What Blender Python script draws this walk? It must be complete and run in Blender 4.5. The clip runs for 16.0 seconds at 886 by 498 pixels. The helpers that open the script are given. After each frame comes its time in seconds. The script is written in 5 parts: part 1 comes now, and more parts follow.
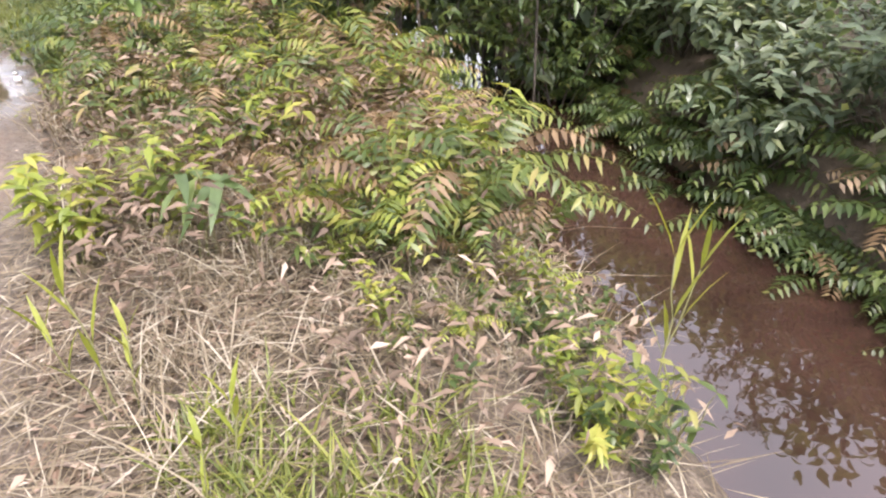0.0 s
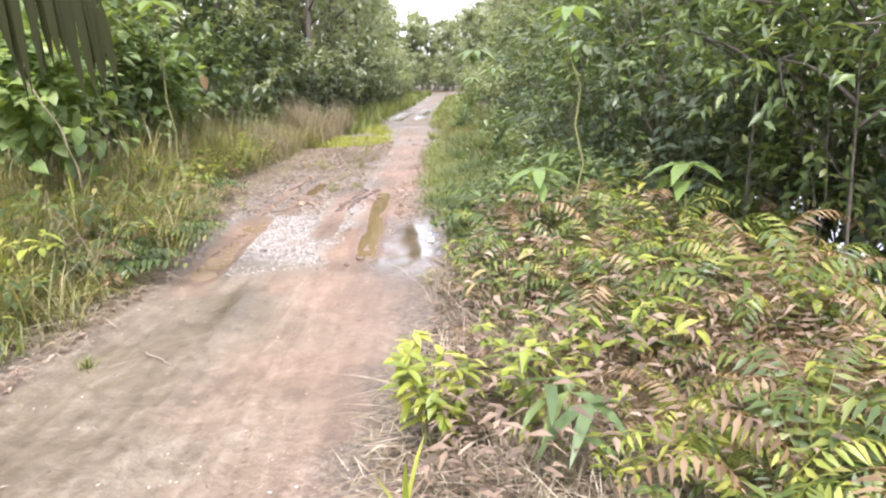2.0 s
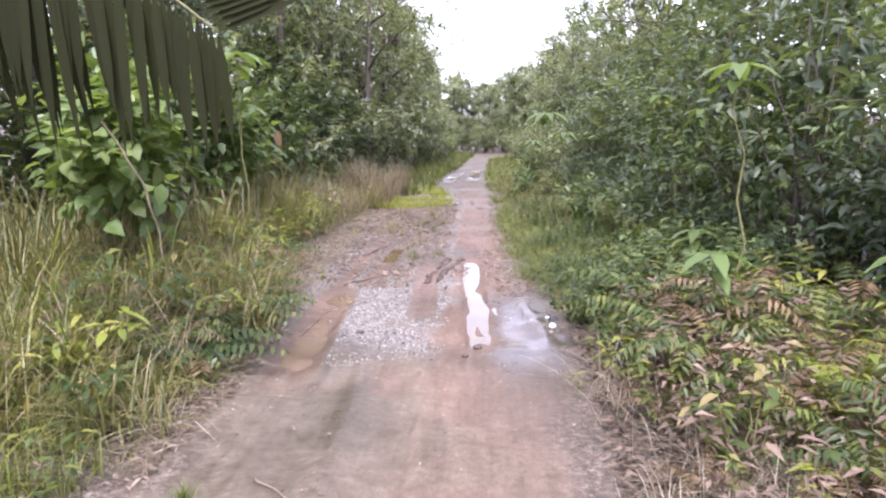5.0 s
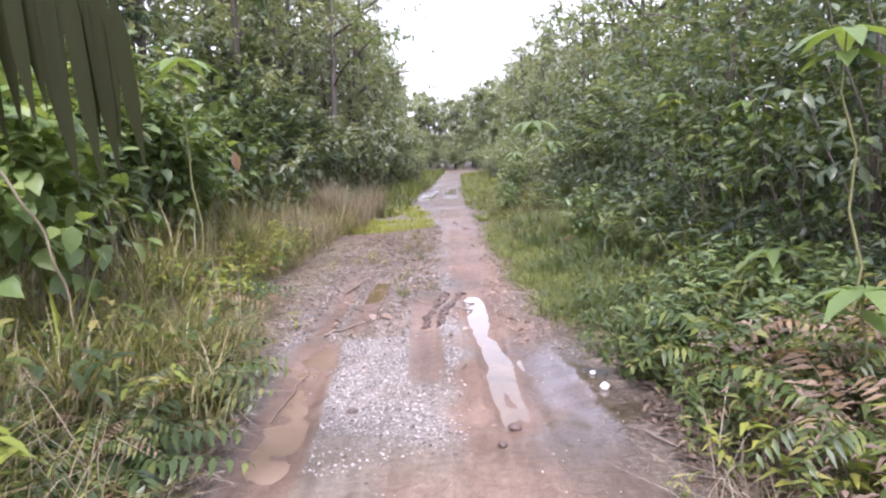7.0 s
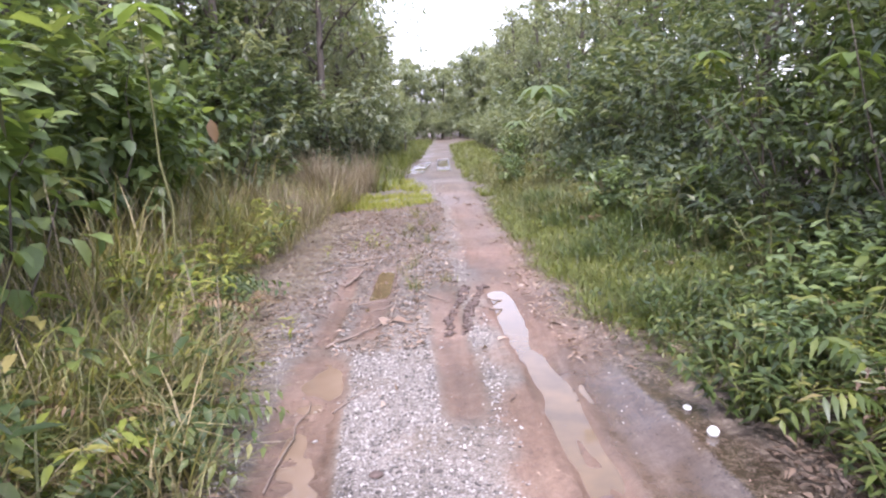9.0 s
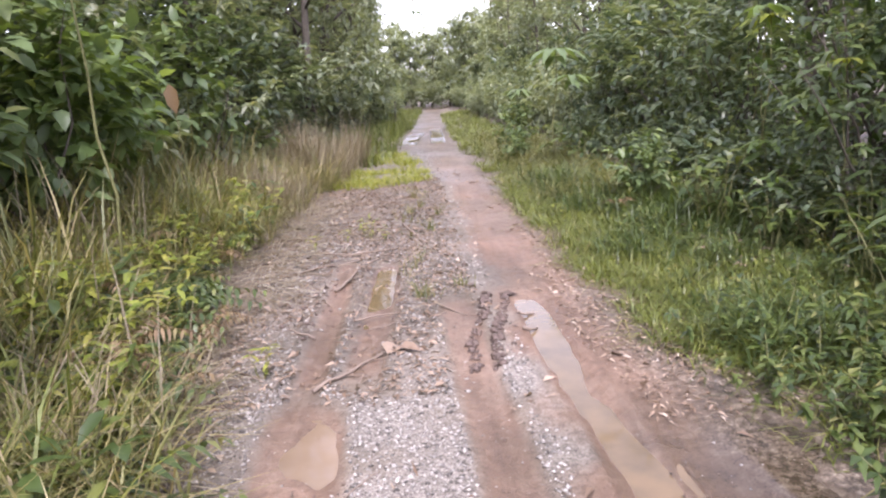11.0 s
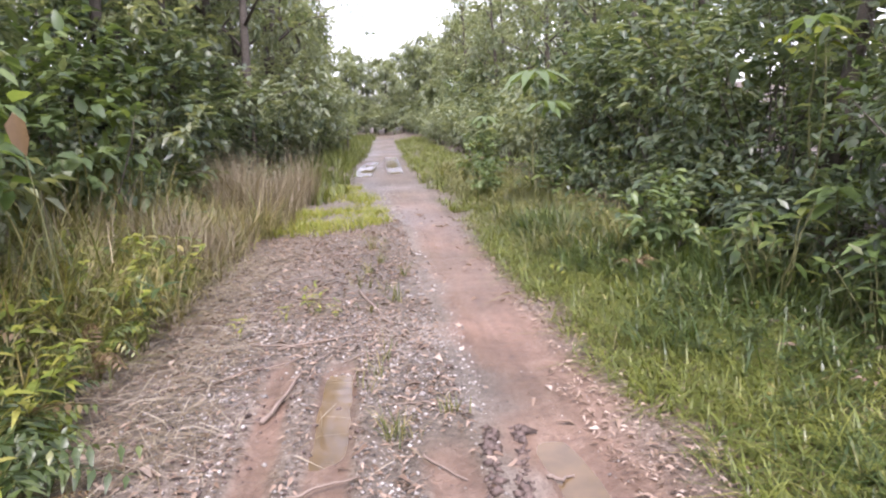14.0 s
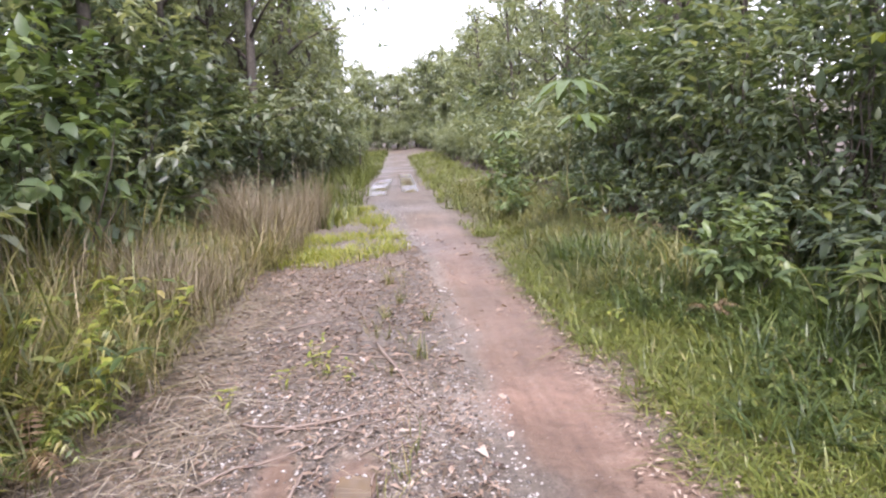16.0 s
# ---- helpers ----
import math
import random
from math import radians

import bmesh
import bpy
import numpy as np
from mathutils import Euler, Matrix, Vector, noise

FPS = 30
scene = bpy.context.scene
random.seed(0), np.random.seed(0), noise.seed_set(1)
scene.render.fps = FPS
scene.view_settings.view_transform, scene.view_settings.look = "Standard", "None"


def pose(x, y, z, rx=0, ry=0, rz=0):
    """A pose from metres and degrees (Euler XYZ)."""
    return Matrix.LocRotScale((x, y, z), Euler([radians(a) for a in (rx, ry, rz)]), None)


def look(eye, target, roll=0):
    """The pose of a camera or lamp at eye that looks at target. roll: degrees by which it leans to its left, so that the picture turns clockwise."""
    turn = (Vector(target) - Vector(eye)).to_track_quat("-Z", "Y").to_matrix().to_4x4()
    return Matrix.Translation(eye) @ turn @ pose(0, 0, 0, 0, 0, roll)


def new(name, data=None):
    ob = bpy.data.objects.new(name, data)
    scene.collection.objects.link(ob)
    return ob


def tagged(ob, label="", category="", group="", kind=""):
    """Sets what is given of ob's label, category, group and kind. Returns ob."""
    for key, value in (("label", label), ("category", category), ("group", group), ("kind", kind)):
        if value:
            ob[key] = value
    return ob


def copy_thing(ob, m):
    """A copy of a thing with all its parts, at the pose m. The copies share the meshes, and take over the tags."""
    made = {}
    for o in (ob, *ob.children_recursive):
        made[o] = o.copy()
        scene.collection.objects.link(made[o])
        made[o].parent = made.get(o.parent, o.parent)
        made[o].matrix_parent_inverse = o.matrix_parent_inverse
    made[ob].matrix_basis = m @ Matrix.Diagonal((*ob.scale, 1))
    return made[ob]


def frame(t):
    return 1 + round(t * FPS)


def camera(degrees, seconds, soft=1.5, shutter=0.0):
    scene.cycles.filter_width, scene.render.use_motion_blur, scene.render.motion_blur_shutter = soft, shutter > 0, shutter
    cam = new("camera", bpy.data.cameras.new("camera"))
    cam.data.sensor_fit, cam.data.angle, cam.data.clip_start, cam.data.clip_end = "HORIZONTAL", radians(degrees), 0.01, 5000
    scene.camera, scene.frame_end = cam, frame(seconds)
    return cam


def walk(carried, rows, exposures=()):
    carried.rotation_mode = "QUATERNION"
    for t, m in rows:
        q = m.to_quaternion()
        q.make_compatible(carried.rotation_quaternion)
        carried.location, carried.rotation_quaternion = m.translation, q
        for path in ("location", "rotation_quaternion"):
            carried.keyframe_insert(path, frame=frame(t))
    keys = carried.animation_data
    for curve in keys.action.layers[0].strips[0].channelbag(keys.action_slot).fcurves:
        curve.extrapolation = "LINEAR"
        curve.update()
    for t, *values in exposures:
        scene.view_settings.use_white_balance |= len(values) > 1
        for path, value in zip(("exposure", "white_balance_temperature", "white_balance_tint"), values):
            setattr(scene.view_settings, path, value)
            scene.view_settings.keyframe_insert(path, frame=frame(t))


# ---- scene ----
cam = camera(65.9, 16.0, soft=2.2)
PATH = [
    (0, (0.764, -1.292, 1.485), (1.648, 0.219, 0.519), -1.4),
    (0.5, (0.897, -1.158, 1.47), (1.801, 0.401, 0.602), -1.1),
    (1, (0.989, -0.998, 1.486), (1.742, 0.67, 0.678), -1.6),
    (1.5, (0.901, -0.904, 1.506), (1.132, 0.954, 0.804), -2.6),
    (2, (0.796, -0.862, 1.554), (0.777, 1.076, 1.061), -1.8),
    (2.5, (0.69, -0.826, 1.564), (0.641, 1.128, 1.141), 0.1),
    (3, (0.557, -0.768, 1.564), (0.505, 1.193, 1.174), 2.5),
    (3.5, (0.486, -0.671, 1.566), (0.375, 1.287, 1.174), 0.4),
    (4, (0.348, -0.435, 1.555), (0.144, 1.521, 1.189), -1.7),
    (4.5, (0.208, -0.214, 1.584), (-0.008, 1.746, 1.253), -2.1),
    (5, (-0.007, 0.022, 1.565), (-0.106, 1.993, 1.242), -0.3),
    (5.2, (-0.068, 0.116, 1.59), (-0.093, 2.092, 1.286), -2.2),
    (7.3, (-0.33, 1.623, 1.509), (-0.347, 3.606, 1.249), -3.0),
    (7.5, (-0.329, 1.761, 1.523), (-0.409, 3.744, 1.281), -3.3),
    (8, (-0.41, 2.025, 1.522), (-0.502, 3.998, 1.21), -2.6),
    (8.5, (-0.586, 2.312, 1.521), (-0.564, 4.279, 1.161), -1.7),
    (9, (-0.642, 2.572, 1.508), (-0.614, 4.539, 1.146), -3.1),
    (9.2, (-0.68, 2.723, 1.511), (-0.666, 4.692, 1.16), -3.5),
    (11.5, (-0.883, 4.132, 1.495), (-0.773, 6.074, 1.032), -2.4),
    (12, (-0.956, 4.452, 1.507), (-0.722, 6.388, 1.062), -1.2),
    (12.5, (-0.908, 4.76, 1.507), (-0.788, 6.722, 1.133), -3.8),
    (13, (-0.862, 5.06, 1.518), (-0.788, 7.028, 1.169), -4.0),
    (13.5, (-0.879, 5.357, 1.514), (-0.743, 7.318, 1.147), -1.9),
    (14, (-0.871, 5.634, 1.548), (-0.673, 7.587, 1.161), -2.8),
    (14.5, (-0.774, 5.945, 1.561), (-0.695, 7.917, 1.236), -3.9),
    (15, (-0.754, 6.184, 1.531), (-0.639, 8.143, 1.147), -3.0),
    (15.5, (-0.849, 6.455, 1.559), (-0.615, 8.413, 1.227), -2.5),
    (16, (-0.912, 6.698, 1.571), (-0.746, 8.661, 1.226), -3.3),
]
walk(cam, [(t, look(eye, target, roll)) for t, eye, target, roll in PATH],
     [(0, 2.22, 6500, 21), (1.0, 2.4, 6400, 18), (2.0, 2.5, 6300, 19), (3.0, 2.22, 6000, 28), (3.7, 2.12, 5900, 30), (9, 2.06, 5850, 30), (11.5, 2.06, 6100, 28), (16, 2.08, 6050, 28)])


# ---- light ----
SUN_EL, SUN_AZ = 62.0, 184.0
world = bpy.data.worlds.new("World")
scene.world = world
world.use_nodes = True
wn, wl = world.node_tree.nodes, world.node_tree.links
wn.clear()
sky = wn.new("ShaderNodeTexSky")
sky.sky_type = "NISHITA"
sky.sun_disc = False
sky.sun_elevation, sky.sun_rotation = radians(SUN_EL), radians(SUN_AZ)
sky.air_density, sky.dust_density, sky.ozone_density = 1.0, 1.6, 0.8
hs = wn.new("ShaderNodeHueSaturation")
hs.inputs["Saturation"].default_value = 0.25
bgn = wn.new("ShaderNodeBackground")
bgn.inputs["Strength"].default_value = 0.15
wo = wn.new("ShaderNodeOutputWorld")
wl.new(sky.outputs[0], hs.inputs["Color"])
wl.new(hs.outputs[0], bgn.inputs["Color"])
wl.new(bgn.outputs[0], wo.inputs["Surface"])

sun_data = bpy.data.lights.new("sun", "SUN")
sun_data.energy, sun_data.angle, sun_data.color = 1.5, radians(14), (1.0, 0.96, 0.89)
sun = new("sun", sun_data)
az, el = radians(SUN_AZ), radians(SUN_EL)
sun_dir = Vector((math.sin(az) * math.cos(el), math.cos(az) * math.cos(el), math.sin(el)))
sun.matrix_world = look(sun_dir * 60, (0, 0, 0))

# ---- materials ----


def node(nt, kind, **inputs):
    n = nt.nodes.new(kind)
    for k, v in inputs.items():
        n.inputs[k.replace("_", " ")].default_value = v
    return n


def ramp(nt, src, stops):
    r = nt.nodes.new("ShaderNodeValToRGB")
    el_ = r.color_ramp.elements
    while len(el_) < len(stops):
        el_.new(0.5)
    for e, (p, c) in zip(el_, stops):
        e.position, e.color = p, (*c, 1) if len(c) == 3 else c
    nt.links.new(src, r.inputs[0])
    return r.outputs[0]


def mixc(nt, fac, a, b, mode="MIX"):
    m = nt.nodes.new("ShaderNodeMix")
    m.data_type, m.blend_type = "RGBA", mode
    for sock, v in ((m.inputs[0], fac), (m.inputs[6], a), (m.inputs[7], b)):
        if isinstance(v, bpy.types.NodeSocket):
            nt.links.new(v, sock)
        elif isinstance(v, (int, float)):
            sock.default_value = v
        else:
            sock.default_value = (*v, 1)
    return m.outputs[2]


def math_node(nt, op, a, b=0.0, clamp=False):
    m = nt.nodes.new("ShaderNodeMath")
    m.operation, m.use_clamp = op, clamp
    for sock, v in ((m.inputs[0], a), (m.inputs[1], b)):
        if isinstance(v, bpy.types.NodeSocket):
            nt.links.new(v, sock)
        else:
            sock.default_value = v
    return m.outputs[0]


def noise_tex(nt, scale, detail=4.0, rough=0.55, vec=None):
    n = node(nt, "ShaderNodeTexNoise", Scale=scale, Detail=detail, Roughness=rough)
    if vec is None:
        tc = nt.nodes.new("ShaderNodeTexCoord")
        vec = tc.outputs["Object"]
    nt.links.new(vec, n.inputs["Vector"])
    return n.outputs["Fac"]


def start(name):
    m = bpy.data.materials.new(name)
    m.use_nodes = True
    nt = m.node_tree
    b = nt.nodes["Principled BSDF"]
    return m, nt, b


def leaf_mat(name, stops, rough=0.42, translucent=0.35, blotch=None, spec=0.45):
    """Leaf: each leaf takes its own tone from the stops; light comes through it."""
    m, nt, b = start(name)
    geo = nt.nodes.new("ShaderNodeNewGeometry")
    oi = nt.nodes.new("ShaderNodeObjectInfo")
    v = math_node(nt, "MULTIPLY", geo.outputs["Random Per Island"], 0.78)
    w = math_node(nt, "MULTIPLY", oi.outputs["Random"], 0.22)
    col = ramp(nt, math_node(nt, "ADD", v, w), stops)
    n1 = noise_tex(nt, 38.0, 3.0)
    col = mixc(nt, math_node(nt, "MULTIPLY", n1, 0.35), col, (0.03, 0.04, 0.02), "MIX") if blotch is None else \
        mixc(nt, ramp(nt, n1, [(0.52, (0, 0, 0)), (0.66, (1, 1, 1))]), col, blotch)
    nt.links.new(col, b.inputs["Base Color"])
    b.inputs["Roughness"].default_value = rough
    b.inputs["Specular IOR Level"].default_value = spec
    tr = nt.nodes.new("ShaderNodeBsdfTranslucent")
    tint = mixc(nt, 1.0, col, (1.25, 1.2, 0.55), "MULTIPLY")
    nt.links.new(tint, tr.inputs["Color"])
    mx = nt.nodes.new("ShaderNodeMixShader")
    mx.inputs[0].default_value = translucent
    out = nt.nodes["Material Output"]
    nt.links.new(b.outputs[0], mx.inputs[1])
    nt.links.new(tr.outputs[0], mx.inputs[2])
    nt.links.new(mx.outputs[0], out.inputs["Surface"])
    return m


def plain_mat(name, c1, c2, scale=30.0, rough=0.8, bump=0.3, per_island=False):
    m, nt, b = start(name)
    n1 = noise_tex(nt, scale, 6.0, 0.65)
    f = n1
    if per_island:
        geo = nt.nodes.new("ShaderNodeNewGeometry")
        f = math_node(nt, "ADD", math_node(nt, "MULTIPLY", n1, 0.45), math_node(nt, "MULTIPLY", geo.outputs["Random Per Island"], 0.6))
    col = ramp(nt, f, [(0.25, c1), (0.8, c2)])
    nt.links.new(col, b.inputs["Base Color"])
    b.inputs["Roughness"].default_value = rough
    if bump:
        bp = node(nt, "ShaderNodeBump", Strength=bump, Distance=0.01)
        nt.links.new(n1, bp.inputs["Height"])
        nt.links.new(bp.outputs[0], b.inputs["Normal"])
    return m


M_DARK = leaf_mat("leaf_dark_green", [(0.0, (0.055, 0.088, 0.054)), (0.45, (0.112, 0.152, 0.092)), (0.85, (0.19, 0.23, 0.135)), (1.0, (0.3, 0.32, 0.16))], 0.34, 0.42)
M_MID = leaf_mat("leaf_mid_green", [(0.0, (0.075, 0.115, 0.05)), (0.5, (0.13, 0.19, 0.075)), (0.9, (0.21, 0.27, 0.09)), (1.0, (0.38, 0.36, 0.14))], 0.4, 0.38)
M_LIGHT = leaf_mat("leaf_light_green", [(0.0, (0.1, 0.16, 0.05)), (0.6, (0.17, 0.25, 0.075)), (1.0, (0.28, 0.35, 0.12))], 0.42, 0.42)
M_YELLOW = leaf_mat("leaf_yellow_green", [(0.0, (0.13, 0.185, 0.028)), (0.5, (0.26, 0.305, 0.048)), (1.0, (0.44, 0.41, 0.1))], 0.42, 0.42)
M_FERN = leaf_mat("fern_green", [(0.0, (0.04, 0.068, 0.018)), (0.5, (0.1, 0.145, 0.032)), (0.85, (0.23, 0.25, 0.055)), (1.0, (0.4, 0.3, 0.14))], 0.42, 0.4)
M_FERN_BROWN = leaf_mat("fern_rusty", [(0.0, (0.085, 0.05, 0.025)), (0.5, (0.185, 0.115, 0.058)), (0.85, (0.29, 0.2, 0.11)), (1.0, (0.2, 0.19, 0.06))], 0.55, 0.3)
M_GRASS = leaf_mat("grass_green", [(0.0, (0.06, 0.082, 0.016)), (0.5, (0.138, 0.168, 0.03)), (0.85, (0.215, 0.235, 0.045)), (1.0, (0.34, 0.31, 0.09))], 0.45, 0.28)
M_GRASS_OLIVE = leaf_mat("grass_olive", [(0.0, (0.06, 0.076, 0.024)), (0.4, (0.145, 0.16, 0.048)), (0.7, (0.27, 0.25, 0.092)), (1.0, (0.48, 0.39, 0.23))], 0.5, 0.36)
M_STRAW = leaf_mat("grass_straw", [(0.0, (0.11, 0.08, 0.05)), (0.5, (0.25, 0.2, 0.135)), (0.8, (0.42, 0.37, 0.29)), (1.0, (0.58, 0.53, 0.44))], 0.6, 0.25)
M_REED = leaf_mat("grass_weathered", [(0.0, (0.1, 0.076, 0.044)), (0.5, (0.235, 0.19, 0.12)), (0.85, (0.37, 0.315, 0.22)), (1.0, (0.5, 0.45, 0.35))], 0.6, 0.25)
M_DEAD = leaf_mat("leaf_dead", [(0.0, (0.07, 0.045, 0.03)), (0.4, (0.2, 0.13, 0.09)), (0.75, (0.4, 0.3, 0.23)), (1.0, (0.66, 0.58, 0.5))], 0.65, 0.12)
M_PLANT = leaf_mat("leaf_fresh_green", [(0.0, (0.03, 0.055, 0.016)), (0.5, (0.068, 0.105, 0.027)), (0.88, (0.14, 0.18, 0.045)), (1.0, (0.32, 0.29, 0.1))], 0.38, 0.36)
M_WITHER = leaf_mat("leaf_withered", [(0.0, (0.05, 0.032, 0.022)), (0.5, (0.13, 0.085, 0.058)), (0.85, (0.24, 0.17, 0.12)), (1.0, (0.4, 0.32, 0.25))], 0.7, 0.1)
# grey-green leaf, lifted and greyed so its colour carries distance haze
M_HAZE_LEAF = leaf_mat("leaf_haze_lightened", [(0.0, (0.13, 0.165, 0.11)), (0.45, (0.23, 0.27, 0.18)), (0.85, (0.32, 0.355, 0.23)), (1.0, (0.42, 0.43, 0.26))], 0.34, 0.45)
# palm leaf taken near black: the frond's backlit shade is in its colour
M_PALM_SHADED = leaf_mat("palm_leaf_shaded", [(0.0, (0.013, 0.014, 0.006)), (0.7, (0.024, 0.025, 0.01)), (1.0, (0.05, 0.043, 0.018))], 0.75, 0.25, spec=0.05)
M_BARK = plain_mat("bark", (0.03, 0.024, 0.018), (0.13, 0.11, 0.085), 26.0, 0.85, 0.6)
M_STEM = plain_mat("green_stem", (0.09, 0.1, 0.03), (0.2, 0.19, 0.08), 40.0, 0.6, 0.2)
M_STICK = plain_mat("dry_stick", (0.07, 0.05, 0.04), (0.27, 0.21, 0.165), 30.0, 0.8, 0.4, True)
M_STONE = plain_mat("gravel_stone", (0.06, 0.053, 0.047), (0.43, 0.4, 0.365), 60.0, 0.7, 0.3, True)
M_CLOD = plain_mat("dark_mud_clod", (0.05, 0.036, 0.03), (0.15, 0.105, 0.085), 35.0, 0.7, 0.6)
M_WHITE = plain_mat("white_foam", (0.72, 0.71, 0.68), (0.86, 0.85, 0.82), 40.0, 0.6, 0.2)


def water_mat(name, c1, c2, scale, rough, ior=1.33):
    m, nt, b = start(name)
    n1 = noise_tex(nt, scale, 4.0)
    nt.links.new(ramp(nt, n1, [(0.3, c1), (0.72, c2)]), b.inputs["Base Color"])
    b.inputs["Roughness"].default_value = rough
    b.inputs["IOR"].default_value = ior
    bp = node(nt, "ShaderNodeBump", Strength=0.04, Distance=0.02)
    nt.links.new(noise_tex(nt, 7.0, 2.0), bp.inputs["Height"])
    nt.links.new(bp.outputs[0], b.inputs["Normal"])
    return m


M_STREAM = water_mat("stream_water", (0.022, 0.012, 0.009), (0.048, 0.025, 0.019), 1.3, 0.02, 2.0)
M_PUDDLE = water_mat("puddle_water", (0.15, 0.105, 0.07), (0.22, 0.16, 0.115), 2.5, 0.06, 1.6)
M_PUDDLE_OLIVE = water_mat("olive_puddle_water", (0.085, 0.06, 0.032), (0.15, 0.1, 0.05), 4.0, 0.05, 1.5)


def attr(nt, name):
    a = nt.nodes.new("ShaderNodeAttribute")
    a.attribute_name = name
    return a.outputs["Fac"]


def ground_mat():
    m, nt, b = start("ground_soil")
    big = noise_tex(nt, 0.9, 5.0, 0.6)
    mid = noise_tex(nt, 7.0, 6.0, 0.65)
    fine = noise_tex(nt, 90.0, 4.0, 0.7)
    tc = nt.nodes.new("ShaderNodeTexCoord")
    mp = nt.nodes.new("ShaderNodeMapping")
    mp.inputs["Scale"].default_value = (7.0, 0.55, 1.0)
    nt.links.new(tc.outputs["Object"], mp.inputs["Vector"])
    streak = noise_tex(nt, 1.6, 7.0, 0.7, mp.outputs[0])
    blot = noise_tex(nt, 24.0, 5.0, 0.7)
    soil = ramp(nt, mid, [(0.3, (0.045, 0.034, 0.022)), (0.7, (0.13, 0.1, 0.07))])
    sand = ramp(nt, mixc(nt, 0.35, mixc(nt, 0.5, streak, mid), blot), [(0.34, (0.09, 0.073, 0.05)), (0.5, (0.165, 0.137, 0.1)), (0.64, (0.25, 0.218, 0.175))])
    clay = ramp(nt, mixc(nt, 0.35, mixc(nt, 0.5, streak, mid), blot), [(0.33, (0.1, 0.06, 0.042)), (0.5, (0.195, 0.124, 0.088)), (0.66, (0.27, 0.195, 0.15))])
    grit = ramp(nt, mixc(nt, 0.4, fine, blot), [(0.38, (0.06, 0.05, 0.045)), (0.5, (0.2, 0.18, 0.16)), (0.66, (0.4, 0.37, 0.34))])
    trash = ramp(nt, mixc(nt, 0.6, fine, blot), [(0.38, (0.03, 0.024, 0.019)), (0.5, (0.115, 0.09, 0.07)), (0.62, (0.34, 0.295, 0.24))])
    c = mixc(nt, attr(nt, "sand"), soil, sand)
    c = mixc(nt, attr(nt, "clay"), c, clay)
    c = mixc(nt, attr(nt, "grit"), c, grit)
    c = mixc(nt, attr(nt, "litter"), c, trash)
    spots = ramp(nt, big, [(0.35, (0.66, 0.64, 0.59)), (0.65, (1.1, 1.08, 1.06))])
    c = mixc(nt, 1.0, c, spots, "MULTIPLY")
    speck = ramp(nt, fine, [(0.3, (0.55, 0.52, 0.48)), (0.44, (1, 1, 1)), (0.66, (1.14, 1.14, 1.14))])
    c = mixc(nt, 1.0, c, speck, "MULTIPLY")
    mp2 = nt.nodes.new("ShaderNodeMapping")
    mp2.inputs["Scale"].default_value = (11.0, 0.7, 1.0)
    nt.links.new(tc.outputs["Object"], mp2.inputs["Vector"])
    warp = nt.nodes.new("ShaderNodeVectorMath")
    warp.operation = "ADD"
    nt.links.new(mp2.outputs[0], warp.inputs[0])
    nt.links.new(mixc(nt, 1.0, noise_tex(nt, 0.8, 2.0), (2.2, 2.2, 2.2), "MULTIPLY"), warp.inputs[1])
    tyre = noise_tex(nt, 1.3, 5.0, 0.6, warp.outputs[0])
    lines = ramp(nt, tyre, [(0.34, (0.84, 0.83, 0.8)), (0.5, (1, 1, 1)), (0.66, (1.07, 1.07, 1.06))])
    c = mixc(nt, attr(nt, "sand"), c, mixc(nt, 1.0, c, lines, "MULTIPLY"))
    crumbs = ramp(nt, noise_tex(nt, 34.0, 6.0, 0.75), [(0.33, (0.5, 0.46, 0.42)), (0.43, (1, 1, 1)), (0.62, (1, 1, 1)), (0.72, (1.22, 1.2, 1.18))])
    c = mixc(nt, 0.75, c, mixc(nt, 1.0, c, crumbs, "MULTIPLY"))
    wet = attr(nt, "wet")
    c = mixc(nt, wet, c, mixc(nt, 1.0, c, (0.45, 0.45, 0.43), "MULTIPLY"))
    nt.links.new(c, b.inputs["Base Color"])
    r = math_node(nt, "SUBTRACT", 0.72, math_node(nt, "MULTIPLY", wet, 0.6))
    r = math_node(nt, "ADD", r, math_node(nt, "MULTIPLY", math_node(nt, "SUBTRACT", mid, 0.5), 0.22), True)
    nt.links.new(r, b.inputs["Roughness"])
    b1 = node(nt, "ShaderNodeBump", Strength=0.5, Distance=0.012)
    nt.links.new(fine, b1.inputs["Height"])
    b2 = node(nt, "ShaderNodeBump", Strength=0.8, Distance=0.045)
    nt.links.new(mid, b2.inputs["Height"])
    dryness = math_node(nt, "SUBTRACT", 1.0, math_node(nt, "MULTIPLY", math_node(nt, "MULTIPLY", wet, wet), 0.93))
    nt.links.new(math_node(nt, "MULTIPLY", dryness, 0.5), b1.inputs["Strength"])
    nt.links.new(math_node(nt, "MULTIPLY", dryness, 0.8), b2.inputs["Strength"])
    nt.links.new(b1.outputs[0], b2.inputs["Normal"])
    nt.links.new(b2.outputs[0], b.inputs["Normal"])
    return m


M_GROUND = ground_mat()

# ---- the ground ----
rng = np.random.default_rng(7)
LEFT_Y, LEFT_X = [-3, 2, 5, 7, 9, 12, 16, 20, 26, 40, 60, 70], [-1.7, -1.65, -1.65, -2.0, -2.35, -2.5, -2.1, -1.8, -1.6, -1.15, -0.6, -0.2]
RIGHT_Y, RIGHT_X = [-3, 0, 1, 2, 3, 4.5, 5.4, 6.5, 8, 10, 14, 20, 28, 45, 60, 70], [0.3, 0.3, 0.38, 0.5, 0.58, 0.7, 0.72, 0.6, 0.5, 0.48, 0.47, 0.35, 0.3, 0.8, 1.1, 1.4]


